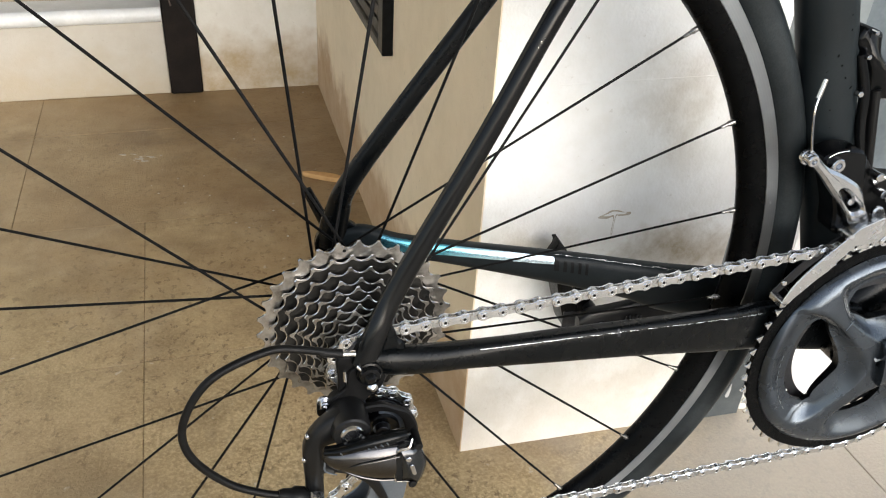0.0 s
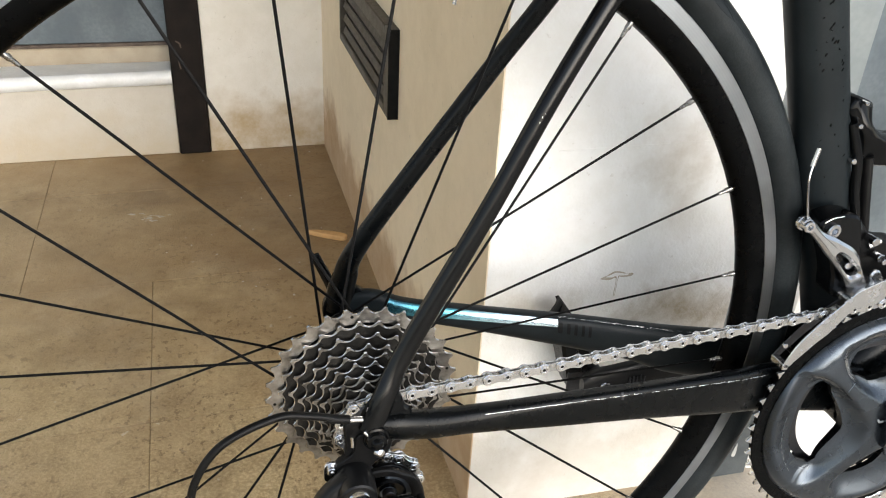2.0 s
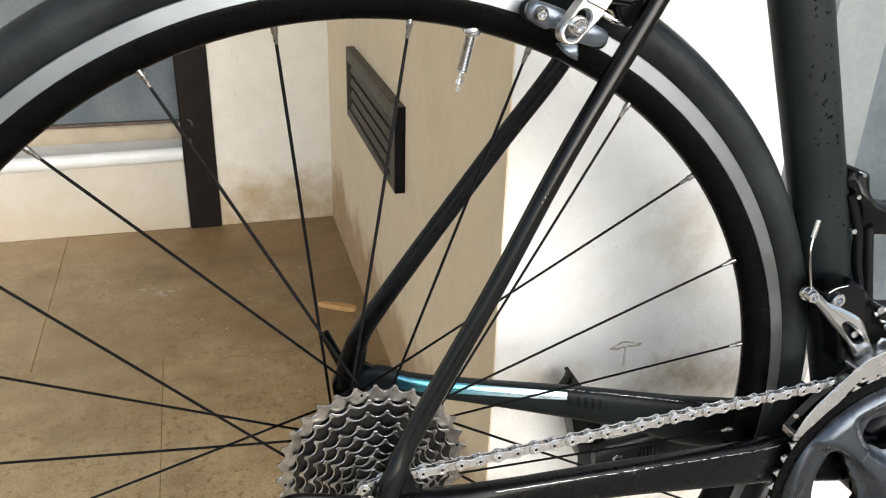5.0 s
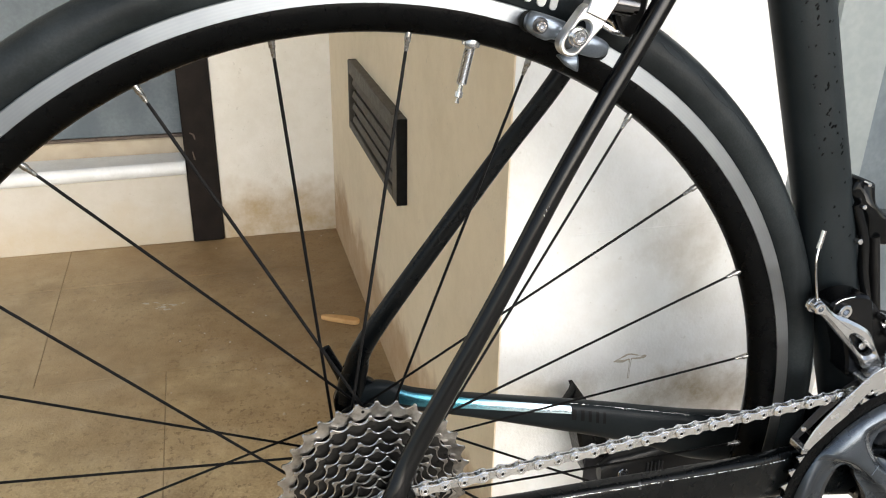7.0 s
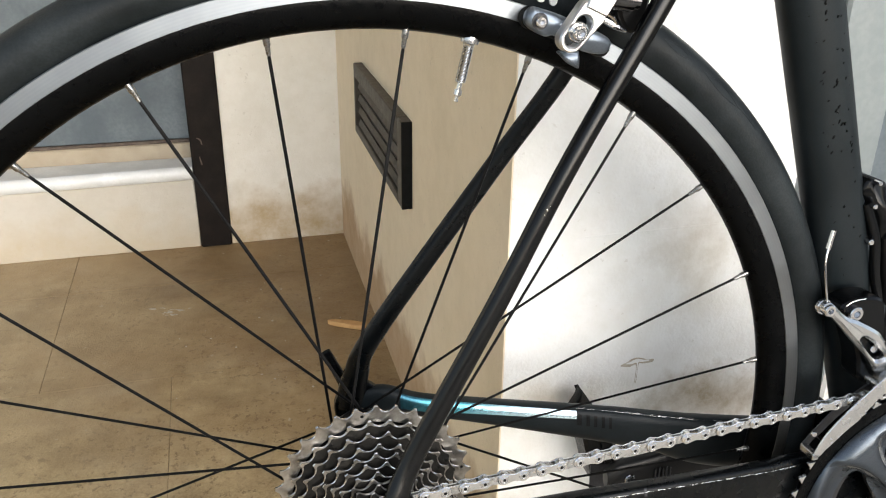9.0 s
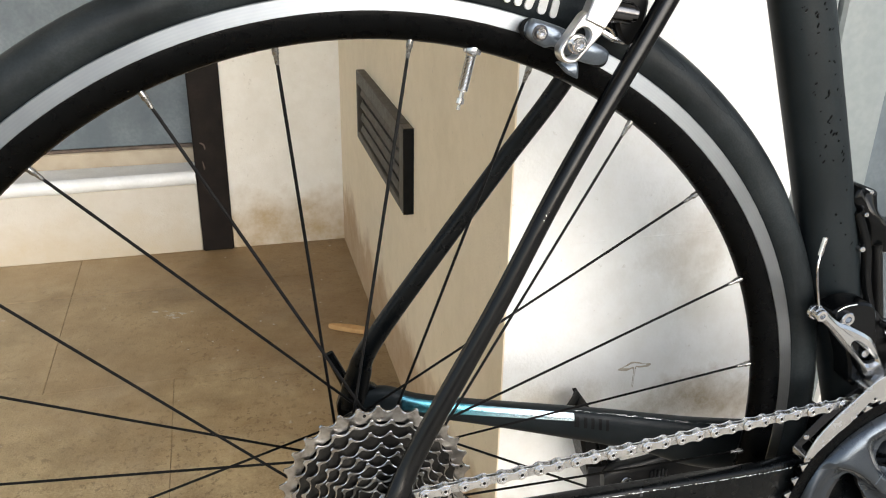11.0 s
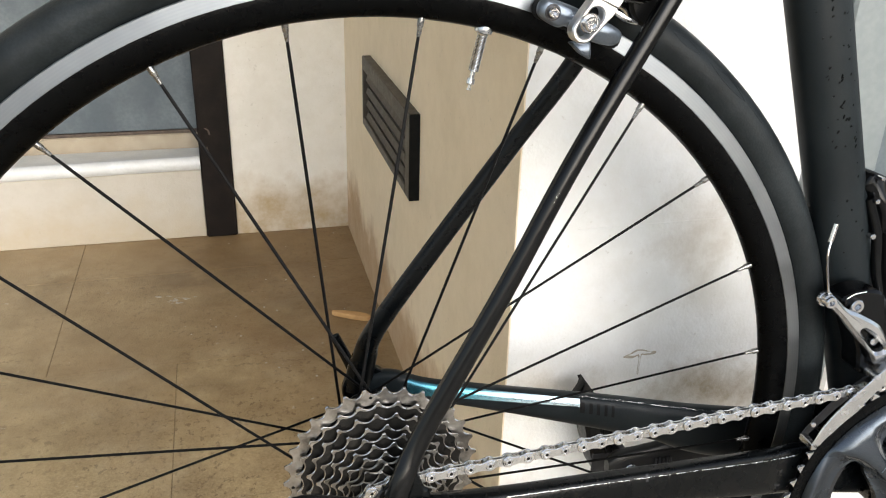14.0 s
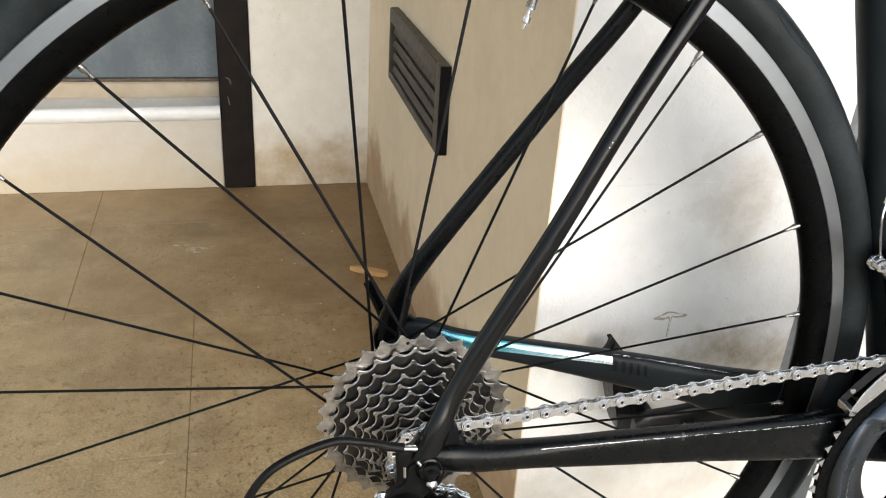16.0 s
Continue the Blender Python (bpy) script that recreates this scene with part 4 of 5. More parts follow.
def build_cassette():
    body = lathe([(0.0168, -0.064), (0.0172, -0.050), (0.0200, -0.044), (0.0230, -0.036), (0.0260, -0.022), (0.010, -0.022), (0.010, -0.064)], 32)
    lock = lathe([(0.0110, -0.0662), (0.0175, -0.0662), (0.0185, -0.0652), (0.0185, -0.0640), (0.0110, -0.0640)], 32)
    cas = part("cassette", join(body, lock), DARK_ALLOY, bike, "eleven-speed cassette of oily steel sprockets")
    counts = (11, 12, 13, 14, 15, 17, 19, 21, 24, 27, 31)
    rng = random.Random(7)
    for k, n in enumerate(counts):
        y = -0.0622 + k * 0.0038
        shape, rp = sprocket(n, y, web=0.0095 if k > 4 else 0.0070, tip=0.0021, depth=0.0040, sharp=0.62)
        # teeth of neighbouring sprockets step round in ramps
        turn = radians(125) + (0.40 * k + rng.uniform(-0.22, 0.22)) * 2 * math.pi / n
        s = moved(shape, Matrix.Rotation(-turn, 4, "Y"))
        part("spacer", lathe([(rp - 0.0065, y + 0.0010), (rp - 0.0065, y + 0.0026), (0.0160, y + 0.0026), (0.0160, y + 0.0010)], 40), PLASTIC, cas)
        if k > 4:
            # carrier arms between ring and body
            ri = rp - 0.0094
            for j in range(5):
                a = 2 * math.pi * j / 5 + 0.3 * k
                poly = capsule((0.014 * math.cos(a), 0.014 * math.sin(a)), (ri * math.cos(a + 0.25), ri * math.sin(a + 0.25)), 0.0045, 0.0035)
                part("carrier_arm", plate(poly, y - 0.0007, y + 0.0007, 0.0002), DARK_ALLOY, cas)
        # The smallest sprockets take darker materials, painting in the shade by the stay.
        part("sprocket", to_mesh("sprocket", s, (GRIME_SHADE if k < 10 else STEEL, STEEL if k > 2 else GRIME_SHADE, EDGE if k > 3 else STEEL), 25, (len(s[1]) - 4 * n * 14, len(s[1]) - 3 * n * 14)), None, cas)
        # Black discs on the face paint in the dark of small holes.
        for j in range(3 if k > 7 else 0):
            a = turn + (5 * j + 1.5 + k) * 2 * math.pi / n * 1.5
            part("rivet_hole", disc((rp - 0.0040) * math.cos(a), (rp - 0.0040) * math.sin(a), 0.0011, y - 0.0011, y + 0.0011, 0.0001, 10), FLAT_BLACK, cas)


build_cassette()

# chain: pins along one path, then alternating inner and outer links
CHAIN_RING, RING_R = (BBX, BBZ), 0.1052
GUIDE, TENSION, PULLEY_R = (0.0090, -0.050), (-0.018, -0.148), 0.0220


def arc(c, r, a0, a1, y, n=30):
    return [(c[0] + r * math.cos(radians(a0 + (a1 - a0) * i / n)), y, c[1] + r * math.sin(radians(a0 + (a1 - a0) * i / n))) for i in range(n + 1)]


def chain_path():
    pts = arc(CHAIN_RING, RING_R, 20, 96, -0.0465)
    pts += arc((0.0, -0.0015), 0.0213, 95, 285, -0.0630)
    pts += arc(GUIDE, PULLEY_R, 95, -44, -0.0625)
    pts += arc(TENSION, PULLEY_R, 136, 272, -0.0615)
    pts += arc(CHAIN_RING, RING_R, 268, 380, -0.0465)
    p = np.array(pts)
    seg = np.linalg.norm(np.diff(p, axis=0), axis=1)
    s = np.concatenate([[0], np.cumsum(seg)])
    n = int(s[-1] / 0.0127)
    t = np.arange(n) * 0.0127 + 0.0116
    return np.stack([np.interp(t, s, p[:, i]) for i in range(3)], 1)


def link_outline(r=0.0042, waist=0.0027, n=9):
    pts = []
    for cx, a0 in ((0.0127, -125), (0.0, 55)):
        for i in range(n + 1):
            a = radians(a0 + 250 * i / n)
            pts.append((cx + r * math.cos(a), r * math.sin(a)))
        pts.append((0.00635, waist if cx > 0 else -waist))
    return pts


def build_chain():
    out = link_outline()
    small = link_outline(0.0039, 0.0031)
    pin = lambda x: lathe([(0.0011, -0.0029), (0.0017, -0.0029), (0.0019, -0.0027), (0.0019, 0.0027), (0.0017, 0.0029), (0.0011, 0.0029)], 14, x, 0.0)
    boss = lambda x: lathe([(0.0021, -0.0026), (0.0022, -0.00295), (0.0027, -0.00295), (0.0031, -0.0025), (0.0021, -0.0025)], 14, x, 0.0)
    outer = join(plate(out, -0.0026, -0.0017, 0.0004), plate(out, 0.0017, 0.0026, 0.0002), pin(0), pin(0.0127), boss(0), boss(0.0127))
    roller = lambda x: lathe([(0.0019, -0.0011), (0.0038, -0.0011), (0.0038, 0.0011), (0.0019, 0.0011)], 14, x, 0.0)
    inner = join(plate(small, -0.0016, -0.0008, 0.0002), plate(small, 0.0008, 0.0016, 0.0002), roller(0), roller(0.0127))
    # Black discs on the pins paint in their dark hollow centres.
    hollow_dark = join(disc(0, 0, 0.00112, -0.00272, 0.00272, 0.0001, 10), disc(0.0127, 0, 0.00112, -0.00272, 0.00272, 0.0001, 10))
    mo = to_mesh("outer_link", join(outer, hollow_dark), (LINK, FLAT_BLACK), split=len(outer[1]))
    mi = to_mesh("inner_link", inner, LINK_IN)
    pins = chain_path()
    chain = tagged(new("chain"), "silver bicycle chain running over the sprockets")
    chain.parent = bike
    for i in range(len(pins) - 1):
        a, b = Vector(pins[i]), Vector(pins[i + 1])
        d = (b - a).normalized()
        yv = (Vector((0, 1, 0)) - d * d.y).normalized()
        m = Matrix((d, yv, d.cross(yv))).transposed().to_4x4()
        m.translation = a
        ob = part("inner_link" if i % 2 else "outer_link", mi if i % 2 else mo, None, chain)
        ob.matrix_basis = m


build_chain()


def build_crankset():
    # toothed big ring
    shape, rp = sprocket(52, 0.0, thick=0.0026, web=0.012, samples=14, tip=0.0024)
    big = moved(shape, Matrix.Translation((BBX, -0.0465, BBZ)))
    # spider and fairing: broad raised arms between dished pockets, each with a window through it
    # windows: (angle, inner radius, outer radius) in degrees and millimetres; pockets: (angle, radius) of the crisp rim
    windows = [((143, 66, 66), (145, 57, 71.5), (157, 37, 73.5), (175, 29, 71), (193, 27, 71.5), (203, 30, 71), (212, 40, 69), (218, 50, 66), (223, 60, 60)),
               ((56, 58, 58), (60, 47, 66), (75, 39, 71), (89, 38, 72), (113, 38, 72), (121, 45, 70), (125, 58, 58)),
               ((255, 57, 57), (259, 50, 60.5), (264, 44, 61), (279, 38, 58.5), (296, 37, 55), (301, 45, 45))]
    rims = [((140, 60), (141.5, 80), (146, 93), (155, 93), (177, 90.5), (192, 88), (204, 86.5), (219, 84), (229, 80), (233.5, 68), (236, 50), (238, 35), (236, 19), (188, 11), (147, 22), (140, 48)),
            ((131, 60), (129, 76), (125.5, 85), (118, 86), (103, 86), (75, 86), (57, 84), (50, 60), (60, 24), (85, 17), (107, 22), (128, 43)),
            ((249, 56), (249.5, 70), (260, 80), (279, 83), (299, 85), (320, 82), (328, 60), (318, 34), (279, 31), (259, 40))]

    def flat(rows_):
        return np.array(smooth_poly([(0.001 * r * math.cos(radians(a_)), 0.001 * r * math.sin(radians(a_))) for a_, r in rows_], 90))

    def reach(poly, p):
        """Distance from a point to an outline, positive inside it."""
        e0, e1 = poly, np.roll(poly, -1, 0)
        d_ = e1 - e0
        u = np.clip(((p - e0) * d_).sum(1) / ((d_ * d_).sum(1) + 1e-14), 0, 1)
        far_ = np.sqrt((((e0 + d_ * u[:, None]) - p) ** 2).sum(1).min())
        cross_ = ((e0[:, 1] > p[1]) != (e1[:, 1] > p[1]))
        with np.errstate(divide="ignore", invalid="ignore"):
            at = e0[:, 0] + (p[1] - e0[:, 1]) * d_[:, 0] / d_[:, 1]
        return far_ if (cross_ & (p[0] < at)).sum() % 2 else -far_

    pockets = [flat(r_) for r_ in rims]
    holes = [np.array([(0.001 * r * math.cos(radians(a_)), 0.001 * r * math.sin(radians(a_))) for a_, r in [(w[0], w[2]) for w in win] + [(w[0], w[1]) for w in win[::-1]]]) for win in windows]

    def window(th):
        for win in windows:
            if win[0][0] < th < win[-1][0]:
                ang, mid = [w[0] for w in win], [th - 7, th - 4.5, th - 2, th, th + 2, th + 4.5, th + 7]
                ease = [0.001 * float(np.interp(mid, ang, [w[c_] for w in win]).mean()) for c_ in (1, 2)]
                return ease[0], max(ease[1], ease[0] + 0.0002), True
        return 0.056, 0.056, False

    def yy(r):
        return float(np.interp(r, [0, 0.020, 0.040, 0.060, 0.076, 0.083, 0.088, 0.0915, 0.0940], [-0.0640, -0.0638, -0.0625, -0.0605, -0.0585, -0.0572, -0.0555, -0.0530, -0.0490]))

    def dish(x_, z_):
        """Depth of the hollow round a window, with a crisp rim."""
        for rim_, hole_ in zip(pockets, holes):
            d_ = reach(rim_, np.array((x_, z_)))
            if d_ > 0:
                o_ = max(-reach(hole_, np.array((x_, z_))), 0.0)
                return 0.0100 * (1 - (1 - d_ / (d_ + o_ + 1e-6)) ** 1.7)
        return 0.0

    N = 300
    fr = [i / 17 for i in range(18)]
    fo = [i / 21 for i in range(22)]
    vs, fs = [], []
    k = len(fr) + len(fo)
    state = [window(360 * i / N) for i in range(N)]
    radii = np.array([[0.003 + (w[0] - 0.003) * f for f in fr] + [w[1] + (0.0940 - w[1]) * f for f in fo] for w in state])
    turns = np.radians(np.arange(N) * 360 / N)[:, None]
    front = np.array([[min(yy(r) + dish(r * math.cos(a), r * math.sin(a)), -0.0480) for r in row] for row, (a,) in zip(radii, turns)])
    for _ in range(4):  # ease the creases where two slopes of a hollow meet
        for lo, hi in ((0, len(fr)), (len(fr), k)):
            seg = front[:, lo:hi]
            mean = (np.roll(seg, 1, 0) + np.roll(seg, -1, 0)) / 2
            mean[:, 1:-1] = mean[:, 1:-1] / 2 + (seg[:, 2:] + seg[:, :-2]) / 4
            mean[:, -1] = seg[:, -1] if hi == k else mean[:, -1]
            front[:, lo:hi] = (seg + mean) / 2
    for i in range(N):
        a = turns[i, 0]
        for r, y in zip(radii[i], front[i]):
            vs.append((BBX + r * math.cos(a), y, BBZ + r * math.sin(a)))
        for r in radii[i]:
            vs.append((BBX + r * math.cos(a), -0.0468, BBZ + r * math.sin(a)))
    walls = []  # inner faces of the windows, black to paint in their shade
    for i in range(N):
        j = (i + 1) % N
        open_ = state[i][2] or state[j][2]
        for c in range(k - 1):
            if c == len(fr) - 1:
                continue
            for o in (0, k):
                fs.append((i * 2 * k + o + c, j * 2 * k + o + c, j * 2 * k + o + c + 1, i * 2 * k + o + c + 1))
        for c in ([len(fr) - 1, len(fr)] if open_ else []) + [k - 1]:
            walls.append((i * 2 * k + c, j * 2 * k + c, j * 2 * k + k + c, i * 2 * k + k + c))
    crank = part("crankset", to_mesh("crankset", (vs, fs + walls), (CRANK, RIM), sharp=50, split=len(fs)), None, bike, "blue-grey anodised four-arm crankset")
    part("big_chainring", big, LINK, crank, "steel-edged big chainring teeth", sharp=25)
    part("chainring_face", lathe([(0.0900, -0.0484), (0.1026, -0.0484), (0.1032, -0.0478), (0.1032, -0.0450), (0.0900, -0.0450)], 120, BBX, BBZ), RIM, crank, "black chainring face")
    shape, rp = sprocket(34, 0.0, thick=0.0024, web=0.010)
    part("small_chainring", moved(shape, Matrix.Translation((BBX, -0.0385, BBZ))), DARK_ALLOY, crank, "dark oily toothed small chainring", sharp=25)
    a = radians(12)
    rows = [(BBX, -0.064, BBZ, 0.007, 0.022), (BBX + 0.06 * math.cos(a), -0.068, BBZ + 0.06 * math.sin(a), 0.007, 0.019), (BBX + 0.172 * math.cos(a), -0.078, BBZ + 0.172 * math.sin(a), 0.007, 0.014)]
    part("crank_arm", sweep(rows, 20, 24, power=3.0), CRANK, crank)
    # print on the fairing and the spider: unreadable bars
    bars = []
    for i in range(9):
        b = radians(176 + i * 4.8)
        r = 0.0785
        x_, z_ = r * math.cos(b), r * math.sin(b)
        s = plate(capsule((-0.0016 if i % 3 else -0.0026, 0), (0.0016, 0), 0.00024, n=4), -0.0005, 0.0004, 0.0001)
        bars.append(moved(s, Matrix.Translation((BBX + x_, yy(r) + dish(x_, z_) - 0.0001, BBZ + z_)) @ Matrix.Rotation(-(b + math.pi / 2), 4, "Y")))
    part("print_bar", join(*bars), CHARCOAL, crank, "pale line of fine printing")
    s = join(plate(capsule((-0.0048, 0.0016), (-0.0030, -0.0008), 0.0008, n=6), -0.0006, 0.0002, 0.0001), plate(capsule((-0.0030, -0.0008), (0.0010, 0.0004), 0.0008, n=6), -0.0006, 0.0002, 0.0001), plate(capsule((0.0040, 0.0), (0.012, 0.002), 0.0014, n=6), -0.0006, 0.0002, 0.0001))
    part("print_bar", moved(s, Matrix.Translation((BBX - 0.001, -0.0642, BBZ + 0.004))), WHITE_INK, crank, "pale bar of lettering")
    seam = [(0.001 * r * math.cos(radians(a_)), 0.001 * r * math.sin(radians(a_))) for a_, r in ((138.5, 53), (129.5, 56))]
    part("seam", sweep([(BBX + x_, -0.0610, BBZ + z_, 0.0003, 0.0003) for x_, z_ in seam], 2, 6), SATIN, crank, "fine parting line on an arm")
    # bolts that hold the rings
    for ang in (134, 243, 40, 314):
        b = radians(ang)
        part("chainring_bolt", disc(BBX + 0.055 * math.cos(b), BBZ + 0.055 * math.sin(b), 0.0045, -0.046, -0.036), CHROME, crank)
    # far crank arm, towards the rear
    ex, ez = 0.2380, -0.1085
    rows = [(BBX, 0.072, BBZ - 0.012, 0.0075, 0.030), (BBX - 0.055, 0.076, -0.0895, 0.0070, 0.0265), (ex + 0.045, 0.082, -0.1035, 0.0065, 0.0200), (ex + 0.012, 0.085, -0.1085, 0.0065, 0.0170), (ex - 0.010, 0.085, -0.1095, 0.0065, 0.0155), (ex - 0.0205, 0.085, -0.1100, 0.0050, 0.0085)]
    arm = part("far_crank_arm", sweep(rows, 36, 24, power=3.0), SATIN_BLACK, bike, "black crank arm with printed marks")
    part("pedal_axle_end", bolt(ex - 0.001, ez, 0.0050, 0.083, 0.0760), CHROME, arm)
    for i in range(5):
        part("print_bar", box(0.2595 + i * 0.0035, 0.2610 + i * 0.0035, 0.0750, 0.0770, -0.1125, -0.1005 + 0.001 * (i % 2), 0.0003), DARK_ALLOY, arm, "grey bar of printing")
    # far pedal
    body = plate(smooth_poly([(0.208, -0.047), (0.212, -0.052), (0.232, -0.085), (0.247, -0.118), (0.240, -0.142), (0.222, -0.140), (0.212, -0.110), (0.204, -0.075)], 36), 0.108, 0.142, 0.003)
    ped = part("pedal", body, PLASTIC, bike, "black clipless pedal hanging from the far crank")
    part("axle", rod((ex, 0.085, ez), (ex, 0.140, ez), 0.006), DARK_ALLOY, ped)
    fin = plate([(0.196, -0.066), (0.208, -0.046), (0.219, -0.066)], 0.126, 0.136, 0.001)
    part("rear_clip", fin, PLASTIC, ped)
    part("retention_plate", box(0.214, 0.236, 0.1075, 0.110, -0.138, -0.112, 0.001), DARK_ALLOY, ped)


build_crankset()


def build_rear_derailleur():
    body = lathe([(0.0001, -0.066), (0.0118, -0.066), (0.0126, -0.070), (0.0122, -0.088), (0.0117, -0.0918), (0.0106, -0.0928), (0.0078, -0.0928)], 40, -0.0132, -0.0325, closed=False)
    rd = part("rear_derailleur", body, SATIN_BLACK, bike, "black and smoked-chrome rear derailleur")
    part("mounting_ring", lathe([(0.0100, -0.0700), (0.0130, -0.0700), (0.0130, -0.0709), (0.0100, -0.0709)], 32, -0.0132, -0.0325), SATIN, rd)
    eye = lathe([(0.0044, -0.0900), (0.0044, -0.0934), (0.0050, -0.0942), (0.0068, -0.0942), (0.0076, -0.0932), (0.0078, -0.0890)], 32, -0.0132, -0.0325)
    part("mounting_bolt", eye, CHROME, rd, "chrome ring of the mounting bolt")
    part("bolt_socket", bolt(-0.0132, -0.0325, 0.0045, -0.0890, -0.0915, 0.7), DARK_ALLOY, rd)
    arm = plate(smooth_poly([(-0.0215, -0.0225), (-0.0300, -0.0285), (-0.0370, -0.0365), (-0.0412, -0.0450), (-0.0430, -0.056), (-0.0422, -0.080), (-0.0412, -0.096), (-0.0318, -0.097), (-0.0308, -0.078), (-0.0300, -0.0715), (-0.0240, -0.0738), (-0.0222, -0.0690), (-0.0300, -0.0640), (-0.0306, -0.0560), (-0.0288, -0.0487), (-0.0200, -0.0455), (-0.0140, -0.0415), (-0.0140, -0.0230)], 90), -0.0858, -0.0735, 0.0024)
    part("knuckle_arm", arm, SATIN_BLACK, rd, "satin black derailleur arm", sharp=50)
    part("arm_window_edge", sweep([(-0.0292, -0.0893, -0.0500, 0.0005, 0.0004), (-0.0304, -0.0895, -0.0580, 0.0006, 0.0005), (-0.0298, -0.0895, -0.0640, 0.0006, 0.0005), (-0.0230, -0.0893, -0.0685, 0.0005, 0.0004)], 18, 8, up=(0, 1, 0)), SATIN, rd)
    part("cable_collar", lathe([(0.0001, -0.0930), (0.0050, -0.0930), (0.0056, -0.0922), (0.0056, -0.0870)], 20, -0.0368, -0.0880, closed=False), SILVER, rd)
    tab = ring_plate(capsule((-0.0271, -0.0263), (-0.0278, -0.0325), 0.0052, 0.0046, 10), capsule((-0.0271, -0.0263), (-0.0272, -0.0270), 0.0022, 0.0022, 10), -0.0690, -0.0668, 0.0004)
    part("screw_tab", tab, LINK, rd, "bright screw tab")
    part("stop_screw", bolt(-0.0271, -0.0258, 0.0030, -0.0690, -0.0725), CHROME, rd)
    for x, z in ((-0.0400, -0.0365), (-0.0428, -0.0560)):
        part("limit_screw", disc(x, z, 0.0014, -0.0830, -0.0862), CHROME, rd)
    link = sweep([(-0.0310, -0.0915, -0.0470, 0.0030, 0.0034), (-0.0250, -0.0940, -0.0475, 0.0060, 0.0078), (-0.0120, -0.0965, -0.0490, 0.0072, 0.0114), (0.0020, -0.0980, -0.0515, 0.0075, 0.0140), (0.0145, -0.0980, -0.0535, 0.0072, 0.0150)], 30, 30, power=2.0)
    part("outer_link", link, SMOKE, rd, "smoked chrome parallelogram link", sharp=60)
    part("link_top", sweep([(-0.0300, -0.0930, -0.0430, 0.0035, 0.0026), (-0.0200, -0.0962, -0.0400, 0.0042, 0.0032), (-0.0050, -0.0982, -0.0352, 0.0046, 0.0038), (0.0100, -0.0980, -0.0336, 0.0046, 0.0040), (0.0190, -0.0960, -0.0345, 0.0042, 0.0038)], 24, 16, power=2.2), GLOSS, rd, "black upper face of the link")
    part("crease", sweep([(-0.0220, -0.1003, -0.0535, 0.0004, 0.0004), (-0.0120, -0.1040, -0.0475, 0.0007, 0.0007), (0.0010, -0.1056, -0.0448, 0.0007, 0.0006), (0.0140, -0.1056, -0.0436, 0.0006, 0.0005)], 18, 8), SMOKE, rd)
    part("lower_edge", sweep([(-0.0220, -0.0960, -0.0560, 0.0010, 0.0006), (-0.0100, -0.1000, -0.0612, 0.0010, 0.0007), (0.0030, -0.1015, -0.0655, 0.0010, 0.0008), (0.0140, -0.1010, -0.0678, 0.0010, 0.0008)], 16, 8), SMOKE, rd)
    for x, w in ((-0.0215, 0.0012), (-0.0050, 0.0016), (-0.0008, 0.0010), (0.0028, 0.0013), (0.0064, 0.0010)):
        part("print_bar", plate(capsule((x, -0.0345 + 0.22 * x), (x + w, -0.0360 + 0.22 * x), 0.0003, n=4), -0.1036 if x > -0.01 else -0.1006, -0.0980, 0.0001), SATIN, rd)
    knuck = plate(smooth_poly([(0.0125, -0.0400), (0.0205, -0.0395), (0.0274, -0.0433), (0.0322, -0.0544), (0.0319, -0.0630), (0.0284, -0.0728), (0.0239, -0.0737), (0.0200, -0.0680), (0.0130, -0.0670), (0.0118, -0.0530)], 50), -0.1050, -0.0840, 0.0042)
    part("cage_knuckle", knuck, SHELL, rd, "glossy dark cage pivot", sharp=60)
    part("trim_edge", sweep([(0.0128, -0.1030, -0.0430, 0.0009, 0.0009), (0.0150, -0.1035, -0.0402, 0.0011, 0.0009), (0.0205, -0.1030, -0.0398, 0.0011, 0.0009), (0.0232, -0.1000, -0.0355, 0.0010, 0.0009)], 16, 8, up=(0, 1, 0)), CHROME, rd, "chrome trim")
    part("trim_edge", sweep([(0.0122, -0.1035, -0.0440, 0.0006, 0.0006), (0.0114, -0.1040, -0.0540, 0.0006, 0.0006), (0.0122, -0.1035, -0.0665, 0.0006, 0.0006)], 14, 8, up=(0, 1, 0)), CHROME, rd, "chrome trim")
    part("trim_edge", sweep([(0.0130, -0.1035, -0.0668, 0.0008, 0.0008), (0.0200, -0.1035, -0.0680, 0.0010, 0.0009), (0.0240, -0.1030, -0.0700, 0.0008, 0.0008)], 12, 8, up=(0, 1, 0)), CHROME, rd, "chrome trim")
    # Black plate on the surface paints in the dark of a recess.
    part("recess", plate(smooth_poly([(0.0125, -0.0445), (0.0155, -0.0435), (0.0160, -0.0540), (0.0160, -0.0640), (0.0130, -0.0650), (0.0122, -0.0540)], 24), -0.1054, -0.1000, 0.0003), FLAT_BLACK, rd)
    part("pivot_pin", disc(0.0200, -0.0475, 0.0020, -0.1035, -0.1062), CHROME, rd)
    part("pivot_pin", plate(capsule((0.0222, -0.0535), (0.0240, -0.0600), 0.0013), -0.1035, -0.1062, 0.0003), CHROME, rd)
    for x, z in ((0.0262, -0.0385), (0.0232, -0.0705)):
        part("pivot_pin", disc(x, z, 0.0026, -0.0900, -0.1055), FLAT_BLACK, rd)
